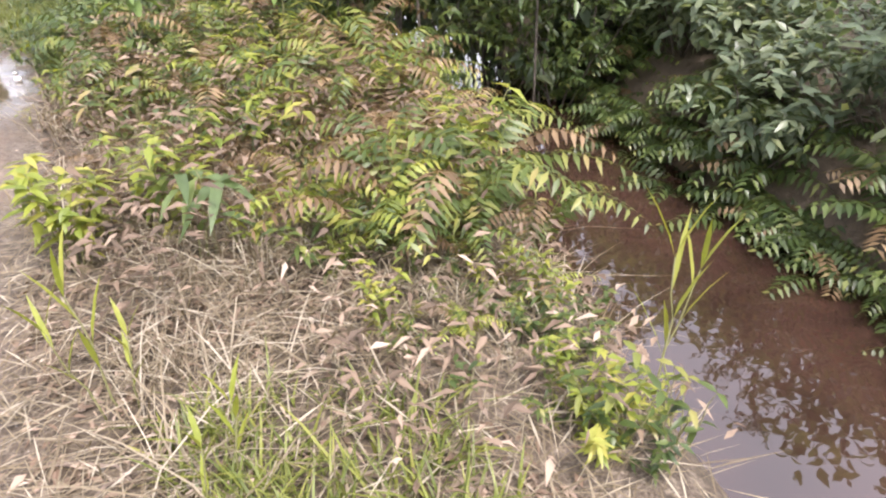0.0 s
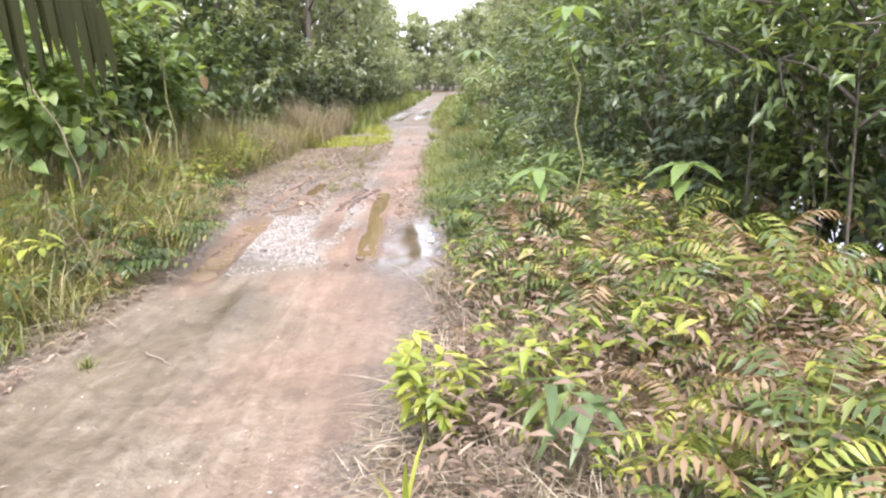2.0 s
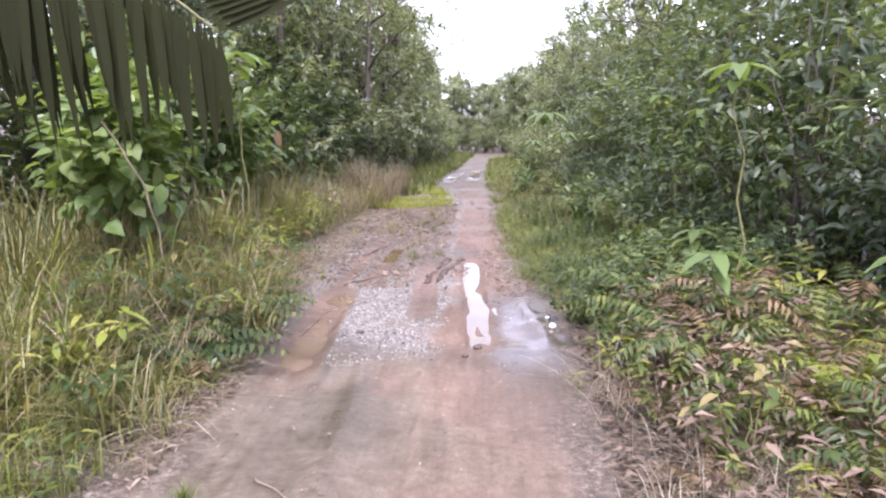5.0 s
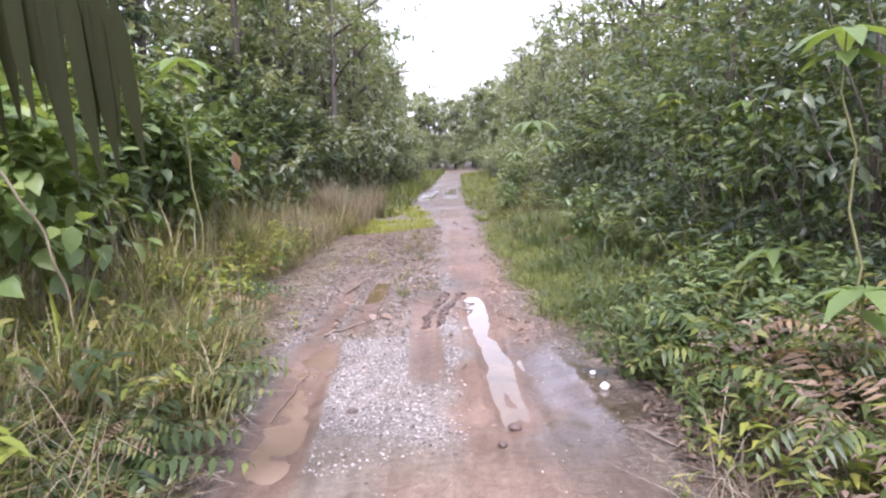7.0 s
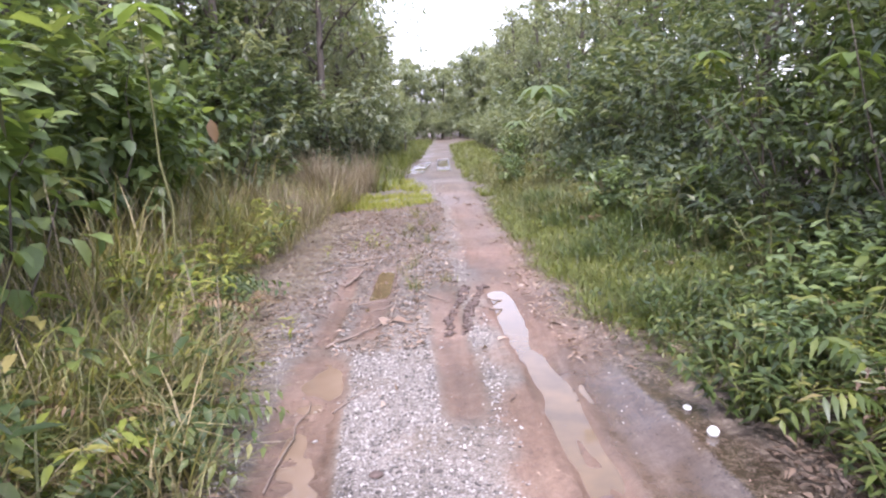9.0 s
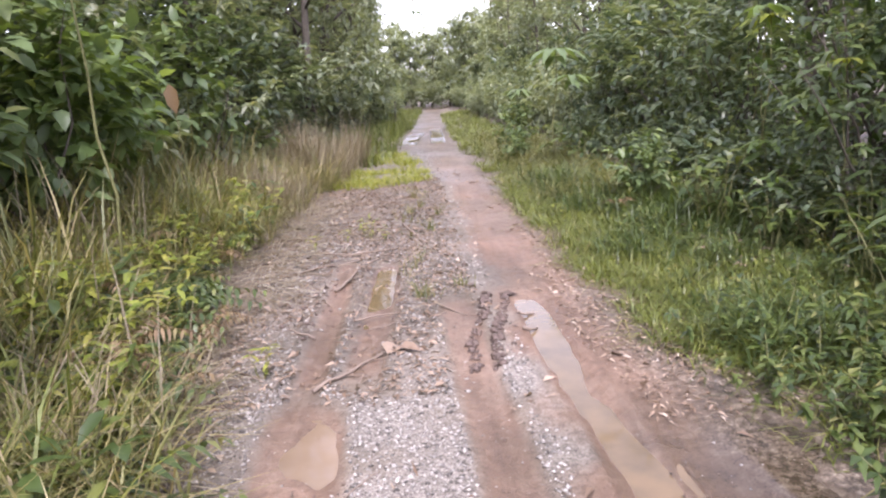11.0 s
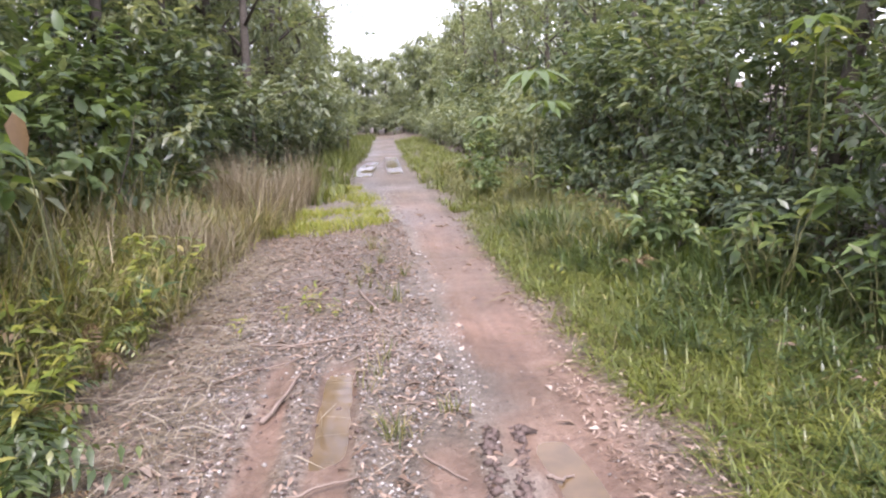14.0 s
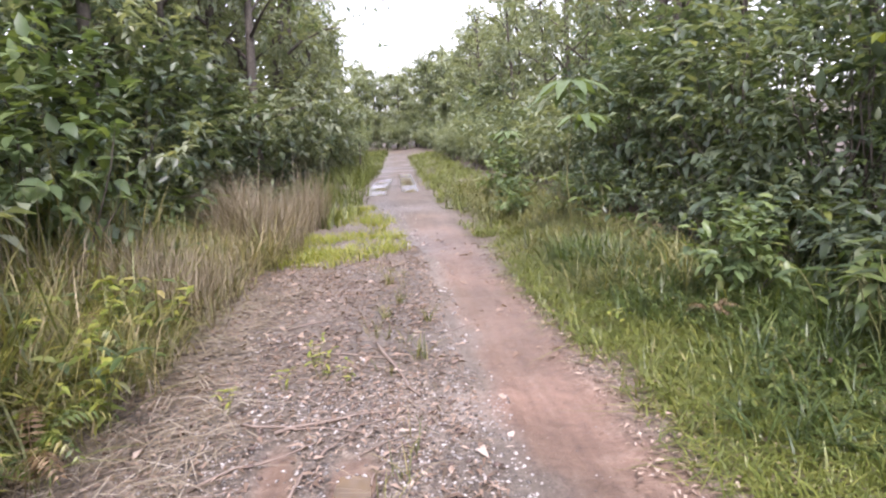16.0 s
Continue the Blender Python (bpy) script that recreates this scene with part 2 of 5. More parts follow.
def sstep(a, b, x):
    t = np.clip((x - a) / (b - a), 0, 1)
    return t * t * (3 - 2 * t)


def vnoise(x, y, s, seed=0):
    """Smooth value noise on arrays."""
    x, y = np.asarray(x, float) * s + seed * 17.3, np.asarray(y, float) * s + seed * 9.1
    xi, yi = np.floor(x), np.floor(y)
    fx, fy = x - xi, y - yi
    fx, fy = fx * fx * (3 - 2 * fx), fy * fy * (3 - 2 * fy)

    def h(i, j):
        v = np.sin(i * 127.1 + j * 311.7) * 43758.5453
        return v - np.floor(v)
    return (h(xi, yi) * (1 - fx) + h(xi + 1, yi) * fx) * (1 - fy) + (h(xi, yi + 1) * (1 - fx) + h(xi + 1, yi + 1) * fx) * fy


def left_edge(y):
    return np.interp(y, LEFT_Y, LEFT_X)


def right_edge(y):
    return np.interp(y, RIGHT_Y, RIGHT_X)


def stream_x(y):
    return 3.35 + 0.28 * np.asarray(y, float)


# wheel ruts: centre line (y, x), half width, depth
RUTS = [([4.4, 4.9, 6.2, 7.0], [-1.3, -1.32, -1.38, -1.44], 0.2, 0.036),
        ([8.7, 9.0, 9.4, 9.75], [-1.17, -1.15, -1.14, -1.13], 0.1, 0.036),
        ([5.9, 6.4, 7.2, 8.7], [-0.51, -0.52, -0.56, -0.6], 0.14, 0.026),
        ([4.9, 5.4, 6.4, 7.4, 8.6], [0.02, 0.0, -0.03, -0.07, -0.09], 0.11, 0.036),
        ([4.9, 5.3, 5.8, 6.4], [0.3, 0.28, 0.24, 0.16], 0.2, 0.018),
        ([7.2, 8.0, 9.0, 10.1], [-1.48, -1.49, -1.49, -1.52], 0.1, 0.025),
        ([7.3, 8.0, 8.6, 9.9], [-1.2, -1.18, -1.15, -1.13], 0.13, 0.022),
        ([0.5, 2.0, 3.5, 4.6], [-0.45, -0.42, -0.5, -0.6], 0.16, 0.014),
        ([9.5, 12, 15], [0.0, 0.02, 0.05], 0.22, 0.016),
        ([2.0, 3.0, 4.2], [-1.05, -1.1, -1.15], 0.3, 0.012),
        ([24.5, 27, 30], [-1.05, -0.95, -0.75], 0.26, 0.05),
        ([25.0, 28, 33], [-0.15, -0.1, 0.0], 0.24, 0.05)]


def rut_depth(x, y):
    d = np.zeros(np.shape(x))
    for ry, rx, hw, dep in RUTS:
        cx = np.interp(y, ry, rx) + 0.03 * (vnoise(y, y * 0, 3.0, 5) - 0.5)
        inside = sstep(ry[0] - 0.3, ry[0] + 0.3, y) * (1 - sstep(ry[-1] - 0.3, ry[-1] + 0.3, y))
        q = np.abs(x - cx) / hw
        d = d + inside * (-dep * np.exp(-q ** 4) + 0.012 * np.exp(-((q - 1.25) / 0.22) ** 2))
    return d


def height(x, y):
    x, y = np.asarray(x, float), np.asarray(y, float)
    l, r = left_edge(y), right_edge(y)
    off = np.maximum(l - x, x - r)
    z = 0.10 * sstep(0.0, 1.2, off) * (1 - 0.6 * sstep(1.2, 6, off))
    z = z + 0.05 * (vnoise(x, y, 0.7, 1) - 0.5) * sstep(-0.2, 0.8, off)
    z = z + 0.016 * (vnoise(x, y, 2.2, 2) - 0.5) + 0.01 * (vnoise(x, y, 7.0, 3) - 0.5)
    rough = sstep(4.5, 5.5, y) * (1 - sstep(11, 14, y)) * sstep(0.1, -0.4, x - (-0.4))
    pool = sstep(4.2, 5.0, y) * (1 - sstep(8.8, 9.6, y)) * sstep(-0.5, -0.2, x) * (1 - sstep(0.55, 0.75, x))
    z = z + rough * 0.02 * (vnoise(x, y, 8.0, 4) - 0.5) + rut_depth(x, y) + pool * (0.016 * (vnoise(x * 2.4, y * 0.8, 1.7, 6) - 0.5) + 0.003 * (vnoise(x, y, 9.0, 7) - 0.5))
    q = np.abs(x - stream_x(y))
    fade = 1 - sstep(9, 14, y)
    z = z - fade * 0.85 * sstep(1.35, 0.45, q)
    z = z + fade * 0.25 * sstep(1.0, 2.2, x - stream_x(y))
    churn = sstep(22.5, 24.5, y) * (1 - sstep(33, 36, y)) * sstep(0.3, 0.0, off)
    z = z + churn * 0.07 * (vnoise(x, y * 0.6, 2.4, 21) - 0.5)
    z = z + 14.0 * sstep(60, 400, np.hypot(x, y - 20)) * (vnoise(x, y, 0.008, 8))
    return z


def grid_axis(lo, hi, step, far_lo, far_hi, hi2=None, step2=0.0):
    core = list(np.arange(lo, hi + 1e-6, step))
    if hi2:
        core += list(np.arange(hi + step2, hi2, step2))
    s, v = step2 or step, hi2 or hi
    while v < far_hi:
        s *= 1.16
        v += s
        core.append(v)
    s, v = step, lo
    while v > far_lo:
        s *= 1.16
        v -= s
        core.insert(0, v)
    return np.array(core)


def mesh_of(name, verts, faces, mat, smooth=False):
    me = bpy.data.meshes.new(name)
    verts = np.asarray(verts, np.float32)
    loops = np.concatenate([np.asarray(f, np.int32).ravel() for f in faces])
    sizes = np.concatenate([np.full(len(f), np.shape(f)[1], np.int32) for f in faces])
    starts = np.concatenate([[0], np.cumsum(sizes)[:-1]]).astype(np.int32)
    me.vertices.add(len(verts))
    me.vertices.foreach_set("co", verts.ravel())
    me.loops.add(len(loops))
    me.loops.foreach_set("vertex_index", loops)
    me.polygons.add(len(sizes))
    me.polygons.foreach_set("loop_start", starts)
    me.update(calc_edges=True)
    if smooth:
        me.polygons.foreach_set("use_smooth", np.ones(len(sizes), bool))
    me.materials.append(mat)
    return me


xs, ys = grid_axis(-2.8, 3.0, 0.04, -1500, 1500), grid_axis(-1.5, 12.0, 0.045, -1500, 2500, 36.0, 0.12)
GX, GY = np.meshgrid(xs, ys)
gx, gy = GX.ravel(), GY.ravel()
nx, ny = len(xs), len(ys)
idx = np.arange(nx * ny).reshape(ny, nx)
quads = np.stack([idx[:-1, :-1], idx[:-1, 1:], idx[1:, 1:], idx[1:, :-1]], -1).reshape(-1, 4)
gme = mesh_of("ground", np.stack([gx, gy, height(gx, gy)], 1), [quads], M_GROUND, True)
ground = tagged(new("ground", gme), "reddish clay and sand jungle track with grassy banks", "ground", kind="structure")

wob = 0.35 * (vnoise(gx, gy, 2.3, 11) - 0.5) + 0.16 * (vnoise(gx, gy, 8.0, 12) - 0.5)
track = (1 - sstep(60, 68, gy)) * sstep(-0.12, 0.1, gx - left_edge(gy) + wob) * sstep(-0.12, 0.1, right_edge(gy) - gx + wob)
path_l = np.interp(gy, [7, 10, 15, 18, 22, 40, 60], [-0.36, -0.36, -0.34, -0.55, -0.72, -0.3, 0.2])
on_path = sstep(-0.1, 0.12, gx - path_l + wob * 0.6)
clay_lo = sstep(-0.9, 0.3, gx + wob * 2)
blend = sstep(4.2, 6.0, gy + 1.5 * wob)
patch = vnoise(gx * 2, gy, 0.8, 18)
clay = (1 - blend) * (0.05 + 0.5 * clay_lo * (0.5 + patch)) + blend * (0.2 + 0.75 * on_path * (0.6 + 0.5 * patch)) * (1 - 0.6 * sstep(14, 22, gy))
rut_in = np.clip(-rut_depth(gx, gy) / 0.02, 0, 1)
grit_zone = sstep(4.4, 5.2, gy + 2 * wob) * (1 - 0.55 * sstep(7.0, 8.0, gy)) * (1 - sstep(11, 15, gy)) * sstep(0.15, -0.12, gx + 0.3 + wob)
grit = grit_zone * (1 - rut_in) * np.clip(0.3 + 1.1 * vnoise(gx, gy, 2.6, 13), 0, 1)
grit = np.maximum(grit, 0.7 * sstep(12, 16, gy) * (1 - on_path) * vnoise(gx, gy, 1.1, 14))
litter = sstep(7.4, 9.6, gy) * sstep(0.25, -0.2, gx + 0.6 + wob) * (0.45 + 0.75 * vnoise(gx, gy, 3.0, 19))
litter = np.maximum(litter, sstep(-0.35, -0.02, np.maximum(left_edge(gy) - gx, gx - right_edge(gy)) + wob * 0.7) * (1 - sstep(0.9, 1.6, np.abs(gx + 0.5) - 1.3)) * 0.8)
litter = litter * (1 - 0.75 * sstep(0.3, 0.6, gx) * (1 - sstep(1.5, 2.0, gx)) * (1 - sstep(1.1, 1.7, gy)))
wet = np.maximum(rut_in * 0.4 + 0.5 * rut_in * sstep(22, 24, gy), 1.0 * np.exp(-(((gx - 0.45 - wob) / 0.42) ** 4 + ((gy - 5.5) / 1.5) ** 4)))
wet = np.maximum(wet, (0.25 + 0.5 * vnoise(gx * 2.5, gy, 0.9, 16)) * np.exp(-(((gx + 1.0) / 0.6) ** 4 + ((gy - 3.4) / 1.5) ** 4)))
wet = np.maximum(wet, 0.3 + 0.5 * (vnoise(gx * 2, gy, 0.8, 15) - 0.5)) * track
far_mud = 1 - 0.75 * sstep(16, 26, gy) * np.clip(1.6 * vnoise(gx * 1.5, gy, 0.45, 23) - 0.1, 0, 1)
for nm, arr in (("sand", track * far_mud), ("clay", np.clip(np.maximum(clay, 0.85 * rut_in * (gy > 4)), 0, 1) * track * far_mud), ("grit", np.clip(grit, 0, 1) * track), ("litter", np.clip(litter * (1 - rut_in), 0, 1)), ("wet", np.clip(wet, 0, 1))):
    gme.attributes.new(nm, "FLOAT", "POINT").data.foreach_set("value", arr.astype(np.float32))


def ribbon(name, ys_, xl, xr, z, mat, label, category):
    """A flat sheet of water between two lines."""
    v = []
    for y, a, b in zip(ys_, xl, xr):
        for k in range(5):
            v.append((a + (b - a) * k / 4, y, z))
    f = [(i * 5 + k, i * 5 + k + 1, i * 5 + k + 6, i * 5 + k + 5) for i in range(len(ys_) - 1) for k in range(4)]
    return tagged(new(name, mesh_of(name, v, [np.array(f)], mat, True)), label, category, kind="structure")


yy = np.linspace(-9, 12, 43)
ribbon("water", yy, stream_x(yy) - 1.0, stream_x(yy) + 1.0, -0.5, M_STREAM, "reddish-brown muddy stream water between ferny banks", "water")


def puddle(y0, y1, rut, hw, z, mat, label):
    """A level sheet in a rut; the clay rising through it draws its edge."""
    ry, rx = RUTS[rut][:2]
    y = np.linspace(y0, y1, 30)
    c = np.interp(y, ry, rx)
    ribbon("puddle", y, c - hw, c + hw, z, mat, label, "puddle")


puddle(3.8, 7.7, 0, 0.3, -0.033, M_PUDDLE, "shallow clay-coloured puddle lying in a wheel rut")
puddle(8.0, 10.5, 1, 0.17, -0.033, M_PUDDLE_OLIVE, "small olive-brown puddle in a narrow rut")
puddle(4.3, 9.2, 3, 0.2, -0.025, M_PUDDLE_OLIVE, "long olive and orange puddle reflecting the pale sky")
puddle(24.0, 30.5, 10, 0.4, -0.045, M_PUDDLE, "pale rain puddle in the churned far track")
puddle(24.5, 33.5, 11, 0.36, -0.045, M_PUDDLE, "pale rain puddle in the churned far track")

# ---- plant building blocks ----


def unit(v):
    return v / np.maximum(np.linalg.norm(v, axis=-1, keepdims=True), 1e-9)


def leaf_geo(pos, axis, up, length, width, fine=False, droop=0.25, fold=0.25):
    """Many leaves at once: base, direction, upper side, sizes. Returns vertices, faces."""
    pos, axis, up = np.asarray(pos, float), unit(np.asarray(axis, float)), np.asarray(up, float)
    n = len(pos)
    length, width = np.broadcast_to(length, n)[:, None], np.broadcast_to(width, n)[:, None]
    side = unit(np.cross(axis, up) + 1e-6)
    nrm = np.cross(side, axis)
    if fine is None:
        mid = pos + axis * length * 0.4
        lift = nrm * width * fold * 0.5
        tip = pos + axis * length - nrm * length * droop
        v = np.stack([pos, mid - side * width * 0.5 + lift, tip, mid + side * width * 0.5 + lift], 1).reshape(-1, 3)
        o = (np.arange(n) * 4)[:, None]
        return v, [np.concatenate([o + np.array((0, 2, 1)), o + np.array((0, 3, 2))])]
    st = [(0.0, 0.0), (0.28, 0.95), (0.66, 0.82), (1.0, 0.0)] if fine else [(0.0, 0.0), (0.38, 1.0), (1.0, 0.0)]
    cols = []
    for t, w in st:
        mid = pos + axis * length * t - nrm * length * droop * t * t
        if w == 0:
            cols.append([mid])
        else:
            lift = nrm * width * fold * 0.5 * w
            cols.append([mid - side * width * 0.5 * w + lift, mid, mid + side * width * 0.5 * w + lift])
    flat = [c for cc in cols for c in cc]
    k = len(flat)
    v = np.stack(flat, 1).reshape(-1, 3)
    o = (np.arange(n) * k)[:, None]
    if fine:
        tri = [(0, 2, 1), (0, 3, 2), (4, 5, 7), (5, 6, 7)]
        quad = [(1, 2, 5, 4), (2, 3, 6, 5)]
        return v, [np.concatenate([o + np.array(t) for t in tri]), np.concatenate([o + np.array(q) for q in quad])]
    tri = [(0, 2, 1), (0, 3, 2), (1, 2, 4), (2, 3, 4)]
    return v, [np.concatenate([o + np.array(t) for t in tri])]


def blade_geo(pos, lean, length, width, segs=3, bend=0.5):
    """Grass blades: base, lean direction (horizontal + up), sizes."""
    pos, lean = np.asarray(pos, float), np.asarray(lean, float)
    n = len(pos)
    length, width, bend = (np.broadcast_to(a, n)[:, None] for a in (length, width, bend))
    hor = lean * np.array([1, 1, 0])
    side = unit(np.stack([-lean[:, 1], lean[:, 0], np.zeros(n)], 1) + 1e-6)
    cols = []
    for i in range(segs):
        t = i / segs
        mid = pos + np.array([0, 0, 1.0]) * length * (t - 0.45 * bend * t * t) + hor * length * (0.25 * t + bend * t * t)
        w = width * (1 - 0.55 * t) * 0.5
        cols += [mid - side * w, mid + side * w]
    t = 1.0
    cols.append(pos + np.array([0, 0, 1.0]) * length * (t - 0.45 * bend) + hor * length * (0.25 + bend))
    k = len(cols)
    v = np.stack(cols, 1).reshape(-1, 3)
    o = (np.arange(n) * k)[:, None]
    fs = []
    if segs > 1:
        fs.append(np.concatenate([o + np.array((2 * i, 2 * i + 1, 2 * i + 3, 2 * i + 2)) for i in range(segs - 1)]))
    fs.append(o + np.array((k - 3, k - 2, k - 1)))
    return v, fs


def join_geo(parts):
    vs, tris, quads_, o = [], [], [], 0
    for v, fs in parts:
        vs.append(v)
        for f in fs:
            (tris if f.shape[1] == 3 else quads_).append(f + o)
        o += len(v)
    out = []
    if tris:
        out.append(np.concatenate(tris))
    if quads_:
        out.append(np.concatenate(quads_))
    return np.concatenate(vs), out


def tube_geo(pts, radii, sides=6):
    pts = np.asarray(pts, float)
    n = len(pts)
    tang = unit(np.gradient(pts, axis=0))
    ref = np.array([0.31, 0.95, 0.05]) if abs(tang[0][2]) > 0.7 else np.array([0, 0, 1.0])
    a = unit(np.cross(tang, ref))
    b = np.cross(tang, a)
    ang = np.linspace(0, 2 * np.pi, sides, endpoint=False)
    rad = np.broadcast_to(radii, n)
    v = pts[:, None] + rad[:, None, None] * (np.cos(ang)[None, :, None] * a[:, None] + np.sin(ang)[None, :, None] * b[:, None])
    v = np.concatenate([v.reshape(-1, 3), pts[:1], pts[-1:]])
    q = [(i * sides + j, i * sides + (j + 1) % sides, (i + 1) * sides + (j + 1) % sides, (i + 1) * sides + j) for i in range(n - 1) for j in range(sides)]
    t = [(n * sides, (j + 1) % sides, j) for j in range(sides)] + [(n * sides + 1, (n - 1) * sides + j, (n - 1) * sides + (j + 1) % sides) for j in range(sides)]
    return v, [np.array(q), np.array(t)]


def bowed(p0, p1, n=6, sag=0.1, r=None):
    p0, p1 = np.asarray(p0, float), np.asarray(p1, float)
    t = np.linspace(0, 1, n)[:, None]
    p = p0 + (p1 - p0) * t
    p = p + np.array([0, 0, 1.0]) * sag * np.linalg.norm(p1 - p0) * (4 * t * (1 - t))
    if r is not None:
        p[1:-1] += r.normal(0, 0.04 * np.linalg.norm(p1 - p0), (n - 2, 3)) * 0.5
    return p


def part(name, geo, mat, parent, label="", smooth=False):
    ob = new(name, mesh_of(name, geo[0], geo[1], mat, smooth))
    ob.parent = parent
    return tagged(ob, label)


def thing(name, label, category, group="", kind=""):
    return tagged(new(name), label, category, group, kind)


def sphere_dirs(r, n):
    return unit(r.normal(0, 1, (n, 3)))


def twig_leaves(r, tips, outs, per, llen, lwid, twig, droop, fine, fold=0.25):
    """Leafy twigs that end at tips and point along outs."""
    n = len(tips)
    t = np.tile(np.linspace(0.1, 1.0, per), n)
    tip = np.repeat(tips, per, 0)
    out = np.repeat(outs, per, 0)
    base = tip - out * twig * (1 - t)[:, None]
    rnd = sphere_dirs(r, n * per)
    ax = unit(out * 0.55 + rnd * np.array([0.9, 0.9, 0.45]) + np.array([0, 0, -0.12]))
    up = unit(np.array([0, 0, 1.0]) + 0.45 * sphere_dirs(r, n * per) + 0.25 * out)
    s = r.uniform(0.65, 1.25, n * per)
    return leaf_geo(base, ax, up, llen * s, lwid * s, fine, droop, fold)


def crown_points(r, n, centre, radii, hollow=0.45, lump=0.28):
    d = sphere_dirs(r, n)
    rad = r.uniform(hollow, 1.0, n) ** 0.6
    lobes = sphere_dirs(r, 9)
    bump = np.max(d @ lobes.T, 1)
    rad = rad * (1 - lump + lump * 1.6 * np.clip(bump, 0, 1) ** 3)
    p = np.asarray(centre) + d * np.asarray(radii) * rad[:, None]
    return p, d


def make_shrub(seed, h, w, twigs, per, llen, lwid, mat, name, label, category, fine=False, low=0.12, droop=0.25, stem_mat=None, leaf_name="foliage"):
    r = np.random.default_rng(seed)
    top = thing(name, label, category)
    pts, outs = crown_points(r, twigs, (0, 0, h * 0.52), (w * 0.5, w * 0.5, h * 0.5))
    pts[:, 2] = np.maximum(pts[:, 2], h * low * r.uniform(0.5, 1.5, twigs))
    outs = unit(outs + np.array([0, 0, 0.25]))
    part(leaf_name, twig_leaves(r, pts, outs, per, llen, lwid, llen * 2.2, droop, fine), mat, top)
    stems = []
    for i in range(max(4, twigs // 22)):
        p1 = pts[r.integers(twigs)]
        b = np.array([r.normal(0, 0.05 * w), r.normal(0, 0.05 * w), -0.08])
        pp = bowed(b, p1, 5, 0.06, r)
        stems.append(tube_geo(pp, np.linspace(0.009 * h ** 0.7, 0.003, 5), 4))
    part("stem", join_geo(stems), stem_mat or M_BARK, top, smooth=True)
    return top


def make_tree(seed, h, cw, clusters, twigs, per, llen, lwid, mat, name, label, crown_base=0.35, spread=1.0, bark=None, far=False, girth=1.0):
    r = np.random.default_rng(seed)
    top = thing(name, label, "tree")
    lean = r.normal(0, 0.05 * h, 2)
    tr = np.array([[0, 0, -0.2], [lean[0] * 0.2, lean[1] * 0.15, h * 0.25], [lean[0] * 0.5, lean[1] * 0.45, h * 0.5], [lean[0] * 0.9, lean[1] * 0.8, h * 0.75], [lean[0], lean[1], h * 0.95]])
    part("trunk", tube_geo(tr, np.linspace(0.016 * h + 0.02, 0.012, 5) * girth, 8), bark or M_BARK, top, smooth=True)
    geos = []
    for c in range(clusters):
        zc = h * (crown_base + (1 - crown_base) * (c + 0.6) / clusters)
        a = c * 2.4 + r.uniform(-0.5, 0.5)
        reach = cw * 0.5 * spread * r.uniform(0.35, 0.85) * (1.05 - 0.55 * (zc / h - crown_base) / (1 - crown_base))
        k = np.interp(zc, tr[:, 2], np.arange(5))
        base = np.array([np.interp(k - 0.4, np.arange(5), tr[:, j]) for j in range(3)])
        cen = np.array([base[0] + reach * math.cos(a), base[1] + reach * math.sin(a), zc])
        limbs = [tube_geo(bowed(base, cen, 4, 0.08, r), np.linspace(0.006 * h, 0.008, 4), 3 if far else 4)]
        rad = cw * r.uniform(0.2, 0.32)
        pts, outs = crown_points(r, twigs, cen, (rad, rad, rad * 0.72), 0.3, 0.35)
        geos.append(twig_leaves(r, pts, unit(outs + np.array([0, 0, 0.1])), per, llen, lwid, llen * 2.0, 0.3, None))
        for i in range(0 if far else 2):
            limbs.append(tube_geo(bowed(cen, pts[i], 3, 0.05, r), np.linspace(0.012, 0.004, 3), 3))
        part("limb", join_geo(limbs), bark or M_BARK, top, smooth=True)
    part("crown", join_geo(geos), mat, top)
    return top


def make_fern(seed, fronds, flen, pairs, plen, pwid, mat, label, upright=0.75, name="fern", brown=0):
    """Fern with separate fronds: a rib with leaflets in two rows."""
    r = np.random.default_rng(seed)
    top = thing(name, label, "fern")
    for i in range(fronds):
        a = i * 2.4 + r.uniform(-0.4, 0.4)
        d = np.array([math.cos(a), math.sin(a), 0])
        ln = flen * r.uniform(0.7, 1.15)
        u = upright * r.uniform(0.7, 1.2)
        t = np.linspace(0, 1, pairs + 3)
        rib = d * (ln * (0.35 * t + 0.55 * t ** 2))[:, None] + np.array([0, 0, 1.0]) * (ln * u * (1.25 * t - 0.95 * t ** 2))[:, None]
        rib[:, 2] = np.maximum(rib[:, 2], 0.03)
        rib[0, 2] = -0.04
        g = [tube_geo(rib[::4], np.linspace(0.004, 0.0015, len(rib[::4])), 3)]
        at = rib[2:-1]
        tg = unit(np.gradient(rib, axis=0))[2:-1]
        sd = unit(np.cross(tg, np.array([0, 0, 1.0]) + 0.01))
        s = np.sin(np.linspace(0.5, 2.75, len(at))) ** 0.7
        up = np.cross(sd, tg)
        for sgn in (-1, 1):
            k = r.uniform(0, 1, len(at)) > 0.05
            ax = sd * sgn + tg * r.uniform(0.25, 0.6) - np.array([0, 0, r.uniform(0.05, 0.5)]) + r.normal(0, 0.07, at.shape)
            g.append(leaf_geo(at[k], ax[k], up[k] + r.normal(0, 0.12, at[k].shape), (plen * s * r.uniform(0.88, 1.1, len(at)))[k], (pwid * (0.5 + 0.5 * s))[k], False, 0.3, 0.25))
        part("frond", join_geo(g), M_FERN_BROWN if i < brown else mat, top, "dried rusty-brown frond" if i < brown and mat is not M_FERN_BROWN else "")
    return top


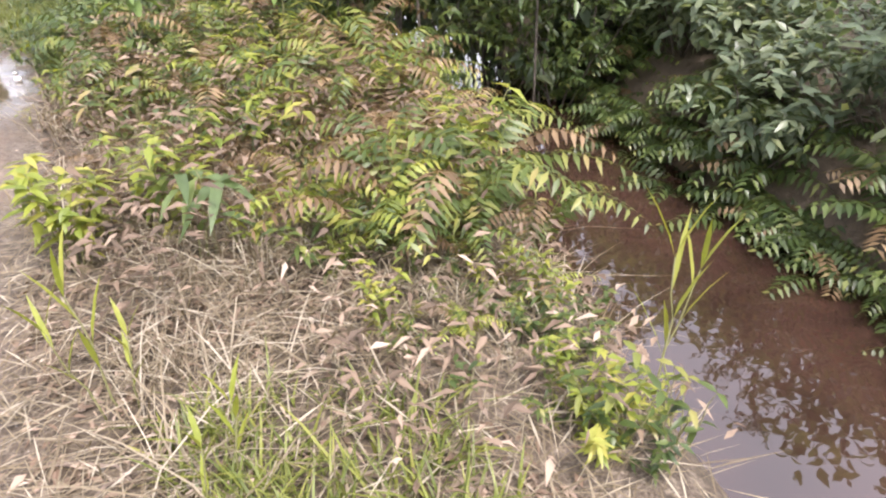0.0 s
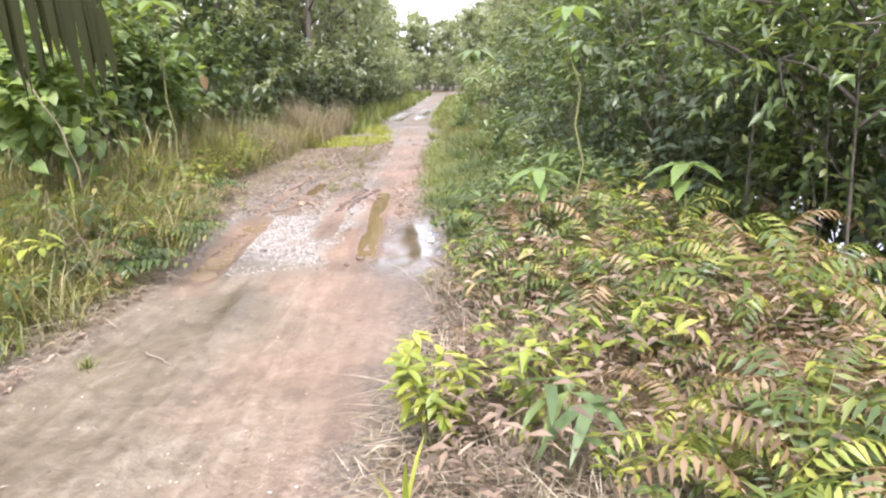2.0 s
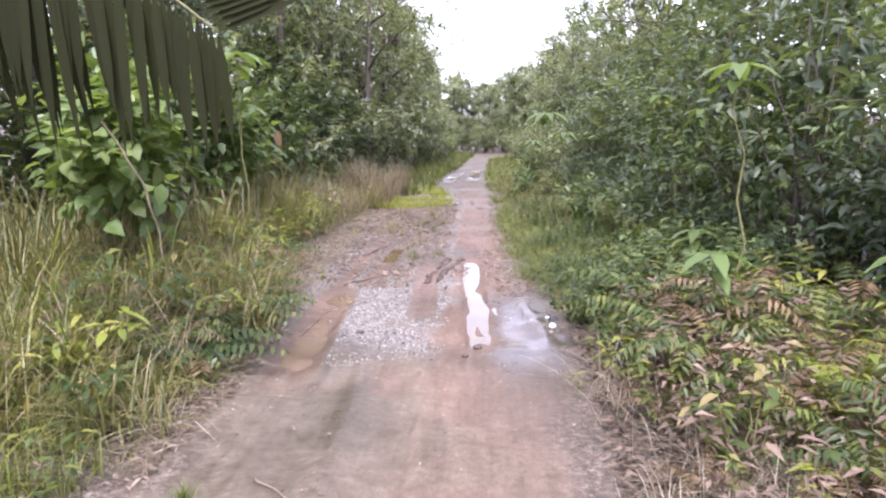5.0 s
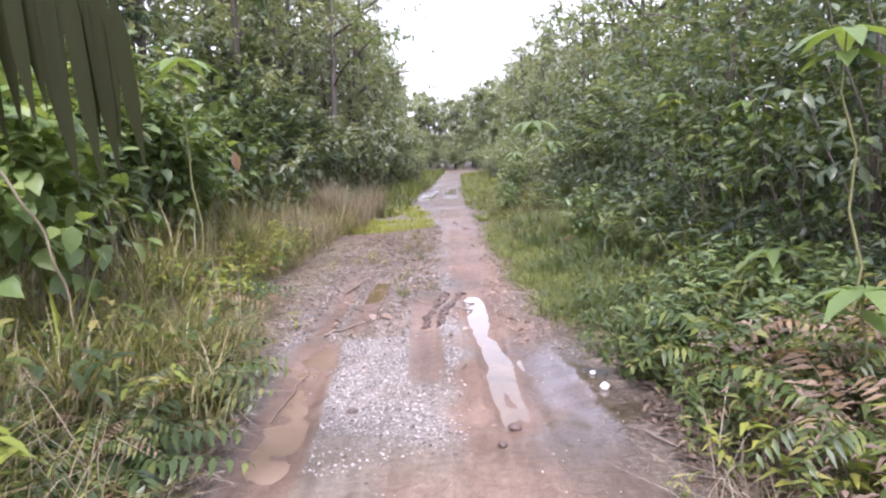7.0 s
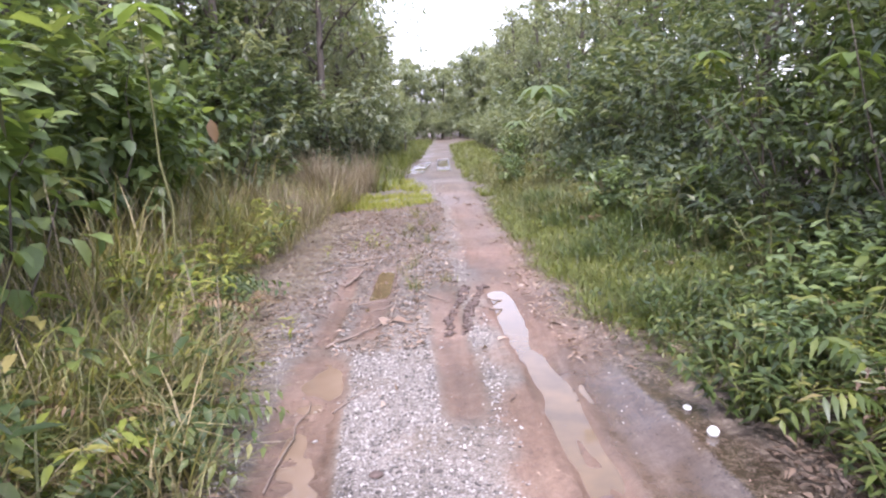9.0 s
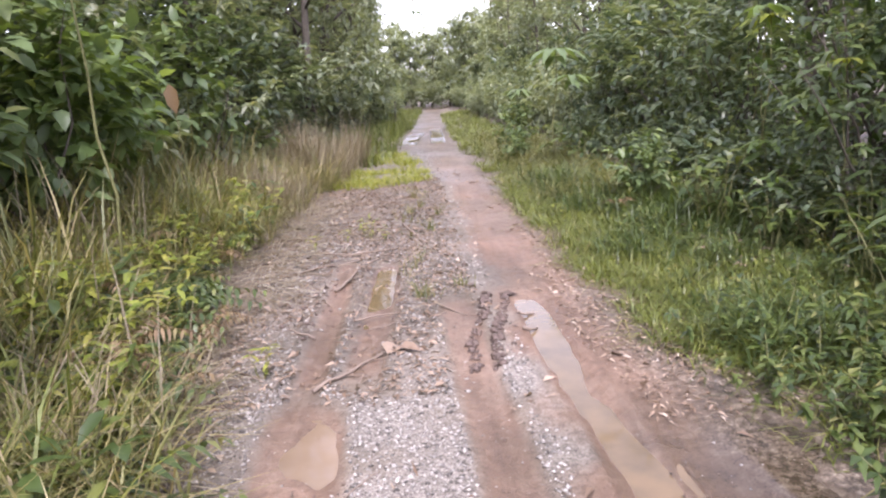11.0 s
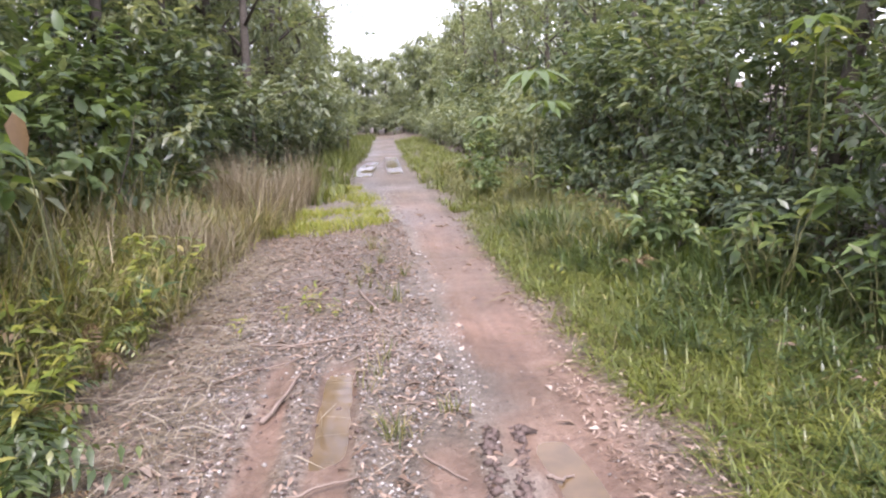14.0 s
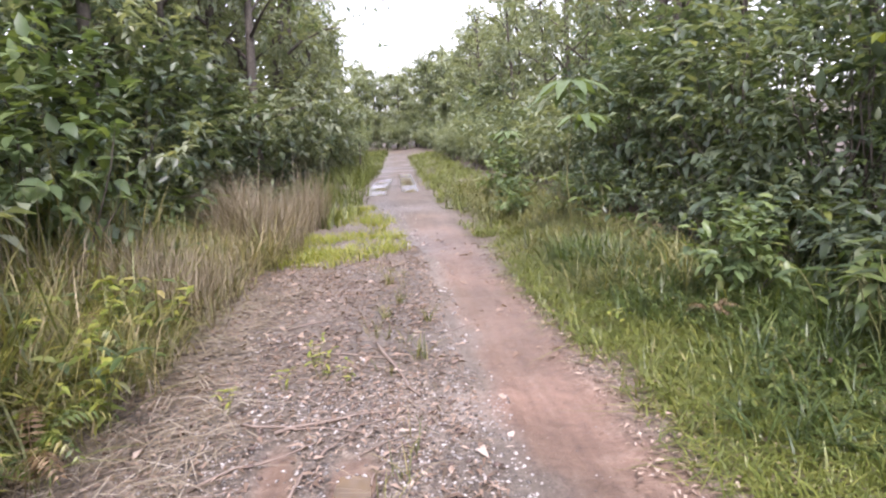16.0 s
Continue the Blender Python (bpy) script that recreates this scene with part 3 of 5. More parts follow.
def make_weed(seed, h, leaves_n, llen, lwid, mat, name, label, stems=3, spread=0.5, droop=0.35, category="plant", fine=True):
    """Small leafy plant: stems with large leaves in pairs."""
    r = np.random.default_rng(seed)
    top = thing(name, label, category)
    sg, lg = [], []
    for s in range(stems):
        a = s * 2.4 + r.uniform(0, 1)
        p1 = np.array([math.cos(a) * spread * h * r.uniform(0.2, 1), math.sin(a) * spread * h * r.uniform(0.2, 1), h * r.uniform(0.65, 1.05)])
        pp = bowed((0.02 * math.cos(a), 0.02 * math.sin(a), -0.04), p1, 7, 0.05, r)
        sg.append(tube_geo(pp, np.linspace(0.006, 0.002, 7), 5) if fine else tube_geo(pp[::2], np.linspace(0.004, 0.0015, 4), 3))
        k = max(2, leaves_n // stems)
        t = r.uniform(0.35 if fine else 0.1, 1.0, k)
        t[-2:] = 1.0
        base = np.stack([np.interp(t, np.linspace(0, 1, 7), pp[:, j]) for j in range(3)], 1)
        ang = np.arange(k) * 2.4 + r.uniform(0, 6)
        ax = np.stack([np.cos(ang), np.sin(ang), r.uniform(-0.25, 0.6, k)], 1)
        lg.append(leaf_geo(base, ax, np.array([0, 0, 1.0]) + 0.3 * sphere_dirs(r, k), llen * r.uniform(0.7, 1.2, k), lwid * r.uniform(0.8, 1.15, k), fine, droop, 0.3))
    for g in sg if stems <= 4 else [join_geo(sg)]:
        part("stem", g, M_STEM, top, smooth=True)
    part("foliage", join_geo(lg), mat, top)
    return top


def at(x, y, rz=0.0, s=1.0, dz=0.0, tilt=0.0):
    return pose(x, y, float(height(x, y)) + dz, tilt, 0, rz) @ Matrix.Diagonal((s, s, s, 1))


def spread_copies(proto, places):
    """Put the first at the first place and copies at the others."""
    first = True
    if len(places) > 1:
        tagged(proto, group=proto["category"] + "s along the track")
    for x, y, rz, s in places:
        m = at(x, y, rz, s)
        if first:
            keep = m
            first = False
        else:
            copy_thing(proto, m)
    proto.matrix_basis = keep


def stuff_copies(proto, places, name, label, category):
    """Many copies of a plant joined into one mesh for each of its materials."""
    for ob in proto.children:
        me = ob.data
        v = np.empty(len(me.vertices) * 3)
        me.vertices.foreach_get("co", v)
        v = np.concatenate([v.reshape(-1, 3), np.ones((len(me.vertices), 1))], 1)
        tri, quad = [], []
        for p in me.polygons:
            (tri if len(p.vertices) == 3 else quad).append(tuple(p.vertices))
        vs, fs = [], []
        for k, (x, y, rz, sc) in enumerate(places):
            vs.append((v @ np.array(at(x, y, rz, sc)).T)[:, :3])
        n = len(v)
        off = (np.arange(len(places)) * n)[:, None, None]
        for lst in (tri, quad):
            if lst:
                fs.append((off + np.array(lst)).reshape(-1, len(lst[0])))
        tagged(new(name, mesh_of(name, np.concatenate(vs), fs, me.materials[0])), label, category, kind="stuff")


def scatter(r, n, fx, y0, y1, smin, smax, tries=1.0):
    out = []
    for i in range(n):
        y = r.uniform(y0, y1)
        lo, hi = fx(y)
        out.append((r.uniform(lo, hi), y, r.uniform(0, 360), r.uniform(smin, smax)))
    return out



# ---- stones of the track ----


def grit_amount(x, y):
    w = 0.4 * (vnoise(x, y, 2.6, 31) - 0.5)
    inside = sstep(4.4, 5.2, y + 2 * w) * (1 - 0.6 * sstep(7.0, 8.0, y)) * (1 - sstep(10.5, 14, y)) * sstep(-0.15, -0.4, x + w) * sstep(0.0, 0.2, x - left_edge(y) + 0.3 + w) * np.clip(0.25 + 1.3 * vnoise(x, y, 2.6, 13), 0, 1)
    return inside * (1 - np.clip(-rut_depth(x, y) / 0.012, 0, 1))


def stone_geo(r, pos, size):
    """Small broken stones: six-cornered lumps, flattened and turned."""
    n = len(pos)
    o = np.array([[1, 0, 0], [-1, 0, 0], [0, 1, 0], [0, -1, 0], [0, 0, 1], [0, 0, -1.0]])
    v = o[None] * r.uniform(0.55, 1.25, (n, 6, 1)) + r.normal(0, 0.16, (n, 6, 3))
    v = v * np.array([1, 0.8, 0.55]) * np.asarray(size)[:, None, None]
    a = r.uniform(0, 2 * np.pi, n)
    c, s_ = np.cos(a)[:, None], np.sin(a)[:, None]
    x = v[:, :, 0] * c - v[:, :, 1] * s_
    y = v[:, :, 0] * s_ + v[:, :, 1] * c
    v = np.stack([x, y, v[:, :, 2]], 2) + np.asarray(pos)[:, None]
    f = np.array([(0, 2, 4), (2, 1, 4), (1, 3, 4), (3, 0, 4), (2, 0, 5), (1, 2, 5), (3, 1, 5), (0, 3, 5)])
    return v.reshape(-1, 3), [((np.arange(n) * 6)[:, None, None] + f).reshape(-1, 3)]


def stones(name, label, seed, n, x0, x1, y0, y1, s0, s1, mat, mask):
    r = np.random.default_rng(seed)
    x, y = r.uniform(x0, x1, n), r.uniform(y0, y1, n)
    k = r.uniform(0, 1, n) < mask(x, y)
    x, y = x[k], y[k]
    size = s0 + (s1 - s0) * r.uniform(0, 1, len(x)) ** 3
    g = stone_geo(r, np.stack([x, y, height(x, y) + size * 0.15], 1), size)
    return tagged(new(name, mesh_of(name, *g, mat)), label, "gravel", kind="stuff")


stones("gravel", "pale grey crushed gravel spread over the track", 301, 42000, -2.1, -0.25, 4.5, 11.0, 0.004, 0.017, M_STONE, grit_amount)
stones("gravel", "dark and pale gravel on the farther track", 302, 7000, -2.3, -0.3, 9, 22, 0.007, 0.028, M_STONE, lambda x, y: 0.7 * (vnoise(x, y, 1.5, 33) > 0.45))
stones("grit", "small dark grit strewn over the clay track", 303, 2400, -1.6, 0.7, -0.5, 14, 0.003, 0.012, M_CLOD, lambda x, y: 0.2 + 0.7 * (vnoise(x, y, 1.2, 37) > 0.5))
stones("grit", "small pale stones trodden into the clay", 307, 4200, -1.6, 0.65, -0.5, 15, 0.003, 0.011, M_STONE, lambda x, y: 0.15 + 0.8 * (vnoise(x, y, 1.4, 38) > 0.55))
stones("mud_clods", "dark churned mud clods between the wheel ruts", 304, 1300, -0.62, -0.18, 7.35, 8.8, 0.012, 0.05, M_CLOD, lambda x, y: 0.85 * (np.abs(np.mod(x - 0.15 * (y - 8) + 0.02 * np.sin(y * 5), 0.14) - 0.07) < 0.032) * (np.abs(x + 0.4 - 0.15 * (y - 8)) < 0.15))
stones("mud_clods", "dark mud clods along the narrow rut", 305, 700, -1.7, -0.95, 7.6, 10.4, 0.008, 0.03, M_CLOD, lambda x, y: 0.8 * ((np.abs(x + 1.3 + 0.02 * np.sin(4 * y)) < 0.045) + (np.abs(x + 1.01 + 0.03 * np.sin(3 * y)) < 0.05) + (np.abs(x + 1.63) < 0.04)))
stones("mud_clods", "dark mud lumps on the stony track", 306, 3600, -2.3, -0.45, 8.2, 14.5, 0.006, 0.034, M_CLOD, lambda x, y: 0.8 * (vnoise(x, y, 2.0, 35) > 0.55))

# ---- forest on both sides ----
R = np.random.default_rng(21)


def row(y0, y1, step, xf, jx, smin, smax):
    out, y = [], y0
    while y < y1:
        out.append((xf(y) + R.normal(0, jx), y + R.uniform(-0.3, 0.3) * step, R.uniform(0, 360), R.uniform(smin, smax)))
        y += step * R.uniform(0.8, 1.2)
    return out


def deal(protos, places):
    lots = [[] for _ in protos]
    for i, p in enumerate(places):
        lots[R.integers(len(protos)) if i >= len(protos) else i].append(p)
    for p, l in zip(protos, lots):
        spread_copies(p, l)


def right_front(y):
    return float(np.interp(y, [3, 5, 8, 14, 20, 30, 45, 65], [4.2, 3.8, 3.4, 3.5, 3.6, 3.6, 3.6, 3.6]))


def left_front(y):
    return float(np.interp(y, [-6, 3, 8, 14, 20, 30, 45, 65], [-5.2, -5.6, -5.6, -5.2, -4.0, -3.2, -2.9, -2.6]))


dense_label = "dense dark green broad-leaved jungle shrub beside the track"
shrubs = [make_shrub(31, 2.8, 2.4, 250, 6, 0.15, 0.065, M_DARK, "shrub", dense_label, "shrub", True, 0.03),
          make_shrub(32, 3.4, 2.6, 270, 6, 0.13, 0.052, M_DARK, "shrub", dense_label, "shrub", True, 0.03),
          make_shrub(33, 2.4, 2.2, 240, 6, 0.125, 0.052, M_MID, "shrub", "mid-green leafy jungle shrub at the forest edge", "shrub", True, 0.03)]
low_shrubs = [make_shrub(34, 1.1, 1.3, 110, 6, 0.13, 0.055, M_DARK, "shrub", "low dark green leafy shrub at the forest edge", "shrub", True, 0.05),
              make_shrub(35, 0.9, 1.2, 110, 6, 0.11, 0.045, M_DARK, "shrub", "low dark green narrow-leaved shrub at the forest edge", "shrub", False, 0.05)]
far_shrubs = [make_shrub(41, 3.0, 2.6, 150, 6, 0.24, 0.12, M_DARK, "shrub", dense_label, "shrub", None, 0.03),
              # this far shrub takes the leaf colour lightened for haze
              make_shrub(42, 2.4, 2.5, 150, 6, 0.22, 0.1, M_HAZE_LEAF, "shrub", "mid-green leafy jungle shrub at the forest edge", "shrub", None, 0.03)]
back_shrubs = [make_shrub(36, 2.9, 2.5, 180, 6, 0.19, 0.09, M_DARK, "shrub", dense_label, "shrub", None, 0.03),
               make_shrub(37, 3.3, 2.6, 190, 6, 0.17, 0.075, M_DARK, "shrub", dense_label, "shrub", None, 0.03)]
deal(shrubs, row(5.6, 14, 1.4, right_front, 0.2, 0.8, 1.1) + row(3.0, 14, 1.6, left_front, 0.25, 0.85, 1.2))
deal(back_shrubs, row(14, 20, 1.5, right_front, 0.2, 0.8, 1.1) + row(4.8, 20, 1.8, lambda y: right_front(y) + 1.4, 0.3, 1.15, 1.5)
     + row(14, 20, 1.6, left_front, 0.25, 0.85, 1.2) + row(2.0, 20, 2.0, lambda y: left_front(y) - 1.4, 0.3, 1.2, 1.6))
deal(low_shrubs, row(6.3, 20, 0.95, lambda y: right_front(y) - 0.8, 0.15, 0.7, 1.15) + row(3.5, 19, 1.6, lambda y: left_front(y) + 0.9, 0.15, 0.8, 1.2)
     + row(-2.5, 4.5, 0.5, lambda y: float(stream_x(y)) + 1.3, 0.15, 0.7, 1.0) + row(-2, 4.5, 0.7, lambda y: float(stream_x(y)) + 2.2, 0.2, 0.9, 1.3) + row(-2, 4.5, 0.9, lambda y: float(stream_x(y)) + 3.2, 0.3, 1.0, 1.4))
deal(far_shrubs, row(20, 64, 2.0, lambda y: right_front(y) - 0.4, 0.25, 0.6, 0.9) + row(20, 64, 2.0, left_front, 0.25, 0.8, 1.1)
     + row(20, 60, 2.2, lambda y: right_front(y) + 1.2, 0.25, 1.1, 1.4) + row(3.2, 4.8, 0.8, lambda y: float(stream_x(y)) + 3.0, 0.4, 0.8, 1.1) + row(-6, 2, 2.2, left_front, 0.3, 0.9, 1.2)
     + [(x, 67 + R.uniform(-1, 1), R.uniform(0, 360), R.uniform(0.8, 1.2)) for x in np.arange(-5, 7, 1.6)])

# farther rows: haze is put into the paler leaf colour
hazed_trees = [make_tree(56, 7.5, 4.2, 12, 34, 6, 0.22, 0.11, M_HAZE_LEAF, "tree", "jungle tree with glossy grey-green leaves lightened for distance haze", 0.1),
              make_tree(57, 8.5, 4.6, 12, 34, 6, 0.2, 0.09, M_HAZE_LEAF, "tree", "jungle tree with glossy grey-green leaves lightened for distance haze", 0.14)]
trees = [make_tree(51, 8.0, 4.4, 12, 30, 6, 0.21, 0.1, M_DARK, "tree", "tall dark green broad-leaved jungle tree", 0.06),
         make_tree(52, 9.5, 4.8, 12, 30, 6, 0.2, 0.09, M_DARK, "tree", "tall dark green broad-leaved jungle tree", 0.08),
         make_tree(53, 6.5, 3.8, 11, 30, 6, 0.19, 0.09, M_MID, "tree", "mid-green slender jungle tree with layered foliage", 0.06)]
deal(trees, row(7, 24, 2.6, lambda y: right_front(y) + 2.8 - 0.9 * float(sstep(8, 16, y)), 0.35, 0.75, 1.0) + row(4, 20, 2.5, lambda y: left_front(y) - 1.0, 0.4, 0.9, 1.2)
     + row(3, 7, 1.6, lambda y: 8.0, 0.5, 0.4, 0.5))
deal(hazed_trees, row(10.5, 44, 2.6, lambda y: left_front(y) - 0.3, 0.25, 0.75, 1.0) + row(21, 50, 2.9, lambda y: right_front(y) + 1.9, 0.35, 0.75, 1.0) + row(20, 46, 2.8, lambda y: left_front(y) - 1.2, 0.35, 0.85, 1.1))
# distant crowns, their haze painted in by the same lightened leaf colour
far_trees = [make_tree(61, 9.0, 5.0, 11, 40, 6, 0.36, 0.19, M_HAZE_LEAF, "tree", "tall distant jungle tree with a rounded crown", 0.1, far=True),
             make_tree(62, 8.0, 5.0, 11, 40, 6, 0.36, 0.19, M_HAZE_LEAF, "tree", "tall distant jungle tree with a rounded crown", 0.1, far=True)]
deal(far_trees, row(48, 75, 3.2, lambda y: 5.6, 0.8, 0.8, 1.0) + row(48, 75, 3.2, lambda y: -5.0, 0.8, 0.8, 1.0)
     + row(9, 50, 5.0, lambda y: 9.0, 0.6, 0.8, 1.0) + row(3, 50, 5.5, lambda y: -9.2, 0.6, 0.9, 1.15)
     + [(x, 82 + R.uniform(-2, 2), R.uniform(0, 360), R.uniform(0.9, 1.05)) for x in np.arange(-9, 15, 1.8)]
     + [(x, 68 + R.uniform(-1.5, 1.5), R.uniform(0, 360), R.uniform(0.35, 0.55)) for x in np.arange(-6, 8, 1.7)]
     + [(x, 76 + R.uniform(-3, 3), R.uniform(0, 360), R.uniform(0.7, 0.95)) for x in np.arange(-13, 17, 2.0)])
sparse = make_tree(55, 8.5, 6.5, 9, 16, 7, 0.16, 0.06, M_MID, "tree", "airy tree with thin spreading branches against the sky", 0.45, 1.25)
spread_copies(sparse, [(-3.7, 26, 30, 1.05), (4.4, 19, 100, 0.85), (-3.3, 20.5, 160, 0.9), (-3.0, 33, 240, 1.0), (4.0, 12.5, 20, 0.75)])

# ---- undergrowth ----
ferns = [make_fern(71, 8, 0.6, 17, 0.1, 0.024, M_FERN, "bright green sword fern on the stream bank", 1.65, brown=1),
         make_fern(72, 8, 0.55, 16, 0.095, 0.023, M_FERN, "green fern with some dried fronds", 1.5, brown=3),
         make_fern(75, 8, 0.52, 16, 0.09, 0.022, M_YELLOW, "yellow-green fern on the sunny bank", 1.45, brown=2)]
dark_fern = make_fern(73, 10, 0.65, 12, 0.13, 0.038, M_PLANT, "dark green fern with broad leaflets", 0.85, brown=1)
rust_fern = make_fern(74, 8, 0.64, 17, 0.115, 0.024, M_FERN_BROWN, "rusty brown dried fern above the stream bank", 1.6)
tall_fern = make_fern(76, 7, 0.8, 19, 0.125, 0.026, M_FERN, "tall arching green fern with a drying frond", 1.9, brown=2)
spread_copies(tall_fern, [(2.42, 2.7, 0, 0.95), (2.25, 2.2, 70, 0.85), (1.9, 2.35, 130, 0.75), (2.75, 2.6, 220, 0.9), (1.5, 3.0, 20, 0.7), (1.35, 3.7, 90, 0.7), (1.85, 3.6, 170, 0.85), (2.3, 3.3, 260, 0.9), (1.75, 4.4, 40, 0.8)])


def bank(y):
    lo = float(right_edge(y)) + 0.22
    return max(lo, 0.72), min(float(stream_x(y)) - 1.0, 2.7) - 0.5 * float(1 - sstep(0.3, 1.2, y))


def off_litter(p):
    return not (p[1] < 1.15 and p[0] < 1.5) and not (p[1] < 1.6 and p[0] < 1.05) and not (p[1] < -0.3 and p[0] < 1.7)


def clumped(pts, keep, grow):
    """Fewer but taller plants further along the bank, with gaps between them."""
    out = []
    for k, (x, y, a, s) in enumerate(pts):
        if y < 1.3:
            out.append((x, y, a, s))
        elif (k * 7) % 10 < keep:
            out.append((x, y, a, min(s * grow, 1.3)))
    return out


deal(ferns, clumped([p for p in scatter(R, 95, bank, -0.7, 6.6, 0.45, 1.2) if off_litter(p) and p[1] > 0.75 and p[0] > float(right_edge(p[1])) + 0.5], 4, 1.2) + [(1.75, 0.28, 0, 0.4), (1.8, 0.94, 50, 0.55), (2.1, 0.33, 120, 0.45), (2.35, 1.3, 10, 0.8), (2.0, 0.65, 60, 0.65)] + scatter(R, 26, lambda y: (float(stream_x(y)) - 1.35, float(stream_x(y)) - 0.95), 0.8, 5.5, 0.7, 1.15)
     + scatter(R, 60, lambda y: (float(left_edge(y)) - 1.7, float(left_edge(y)) - 0.2), 3.6, 12.5, 0.6, 1.05))
deal([dark_fern], scatter(R, 95, lambda y: (float(stream_x(y)) + 0.5, float(stream_x(y)) + 1.2), -2.0, 4.5, 0.6, 1.0)
     + scatter(R, 14, lambda y: (2.2, 3.0), 4.8, 8, 0.7, 1.0) + scatter(R, 18, lambda y: (float(stream_x(y)) - 1.1, float(stream_x(y)) - 0.5), 3.0, 6.5, 0.8, 1.1)
     + scatter(R, 60, lambda y: (float(left_edge(y)) - 1.3, float(left_edge(y)) - 0.2), 4.2, 9.4, 0.65, 1.15) + [(-2.45, 7.5, 0, 0.8), (-2.6, 7.9, 60, 0.9), (-2.75, 7.3, 120, 1.0), (-2.55, 8.3, 200, 0.8), (-2.95, 8.7, 20, 0.9)])
spread_copies(rust_fern, [(2.6, 2.45, 20, 1.0), (2.35, 2.1, 140, 0.85), (2.05, 1.9, 250, 0.8), (2.5, 1.75, 60, 0.8), (1.5, 2.6, 10, 0.6), (1.2, 3.1, 90, 0.6), (1.45, 2.0, 190, 0.6),
                          (1.3, 1.9, 0, 0.5), (1.9, 2.5, 100, 0.65), (2.1, 3.0, 0, 0.7), (1.6, 3.1, 200, 0.5), (0.95, 2.8, 40, 0.45), (1.0, 3.6, 150, 0.5), (2.2, 3.4, 90, 0.6), (1.35, 5.2, 0, 0.5), (1.1, 2.3, 30, 0.55), (1.7, 3.6, 60, 0.6), (-2.45, 7.25, 40, 0.9), (-2.2, 7.9, 100, 0.6), (1.4, 11.3, 0, 0.4), (1.2, 4.6, 0, 0.6), (1.35, 2.35, 60, 0.6), (1.65, 2.15, 160, 0.65), (1.05, 1.95, 250, 0.5), (1.85, 3.2, 300, 0.65), (1.4, 3.5, 20, 0.6), (2.3, 2.8, 80, 0.8), (1.75, 4.2, 130, 0.6), (2.1, 1.6, 220, 0.7), (1.55, 1.6, 310, 0.5), (2.45, 3.2, 170, 0.8)])

weeds = [make_weed(81, 0.48, 26, 0.13, 0.05, M_PLANT, "plant", "low leafy green plant among the ferns", 5, 0.6),
         make_weed(82, 0.44, 26, 0.12, 0.038, M_FERN, "plant", "low leafy plant with narrow green leaves", 6, 0.7),
         make_weed(83, 0.4, 26, 0.12, 0.05, M_PLANT, "plant", "low dark green plant with pointed leaves", 5, 0.7),
         make_weed(84, 0.4, 24, 0.12, 0.042, M_YELLOW, "plant", "yellow-green leafy plant in the undergrowth", 5, 0.6)]
deal(weeds, clumped([(x, y, a, k * (0.55 if y < 0.8 else 1.0)) for x, y, a, k in scatter(R, 75, bank, -0.5, 6.5, 0.45, 1.0) if off_litter((x, y))], 5, 1.25)
     + scatter(R, 60, lambda y: (float(left_edge(y)) - 1.3, float(left_edge(y)) - 0.1), 2.6, 12, 0.7, 1.3))
deal(weeds[:3], scatter(R, 24, lambda y: (float(right_edge(y)) + 0.22, float(right_edge(y)) + 1.5), 4.6, 6.4, 0.6, 1.0) + [(1.85, -0.35, 0, 0.5), (2.0, -0.42, 30, 0.45)])
for k, (w, n) in enumerate(zip(weeds, (60, 70, 30, 45))):
    stuff_copies(w, scatter(R, n // 2, lambda y: (float(left_edge(y)) - 3.0, float(left_edge(y)) - 0.6), 4.5, 19, 0.7, 1.3), "undergrowth", "tangled leafy undergrowth on the grassy bank", "undergrowth")
    if k == 3:
        continue
    stuff_copies(w, scatter(R, n // 2, lambda y: (1.7, 3.2), 6.0, 19, 0.8, 1.6), "undergrowth", "low leafy undergrowth at the foot of the thicket", "undergrowth")

herbs = [make_weed(181, 0.34, 80, 0.075, 0.03, M_PLANT, "herb", "low bushy green herb with small pointed leaves", 3, 0.9, fine=False),
         make_weed(182, 0.3, 80, 0.07, 0.024, M_FERN, "herb", "low bushy herb with narrow yellow-green leaves", 3, 1.0, fine=False),
         make_weed(183, 0.4, 90, 0.08, 0.03, M_YELLOW, "herb", "bushy yellow-green herb on the bank", 3, 0.8, fine=False)]
deal(herbs[:2], scatter(R, 95, lambda y: (float(right_edge(y)) + 0.08, float(right_edge(y)) + 1.5), 4.4, 7.4, 0.7, 1.25) + scatter(R, 12, lambda y: (1.7, 2.2), -0.5, 0.9, 0.4, 0.7)
     + scatter(R, 70, lambda y: (float(right_edge(y)) + 0.5, float(right_edge(y)) + 2.0), 7.4, 14, 0.4, 0.85))
deal([herbs[2], herbs[1]], scatter(R, 110, lambda y: (float(left_edge(y)) - 1.7, float(left_edge(y)) - 0.15), 6.5, 13.0, 0.8, 1.7) + [q for q in scatter(R, 48, bank, 0.9, 4.5, 0.7, 1.5) if off_litter(q)] + scatter(R, 14, lambda y: (1.5, 2.25), -0.45, 1.0, 0.4, 0.7))

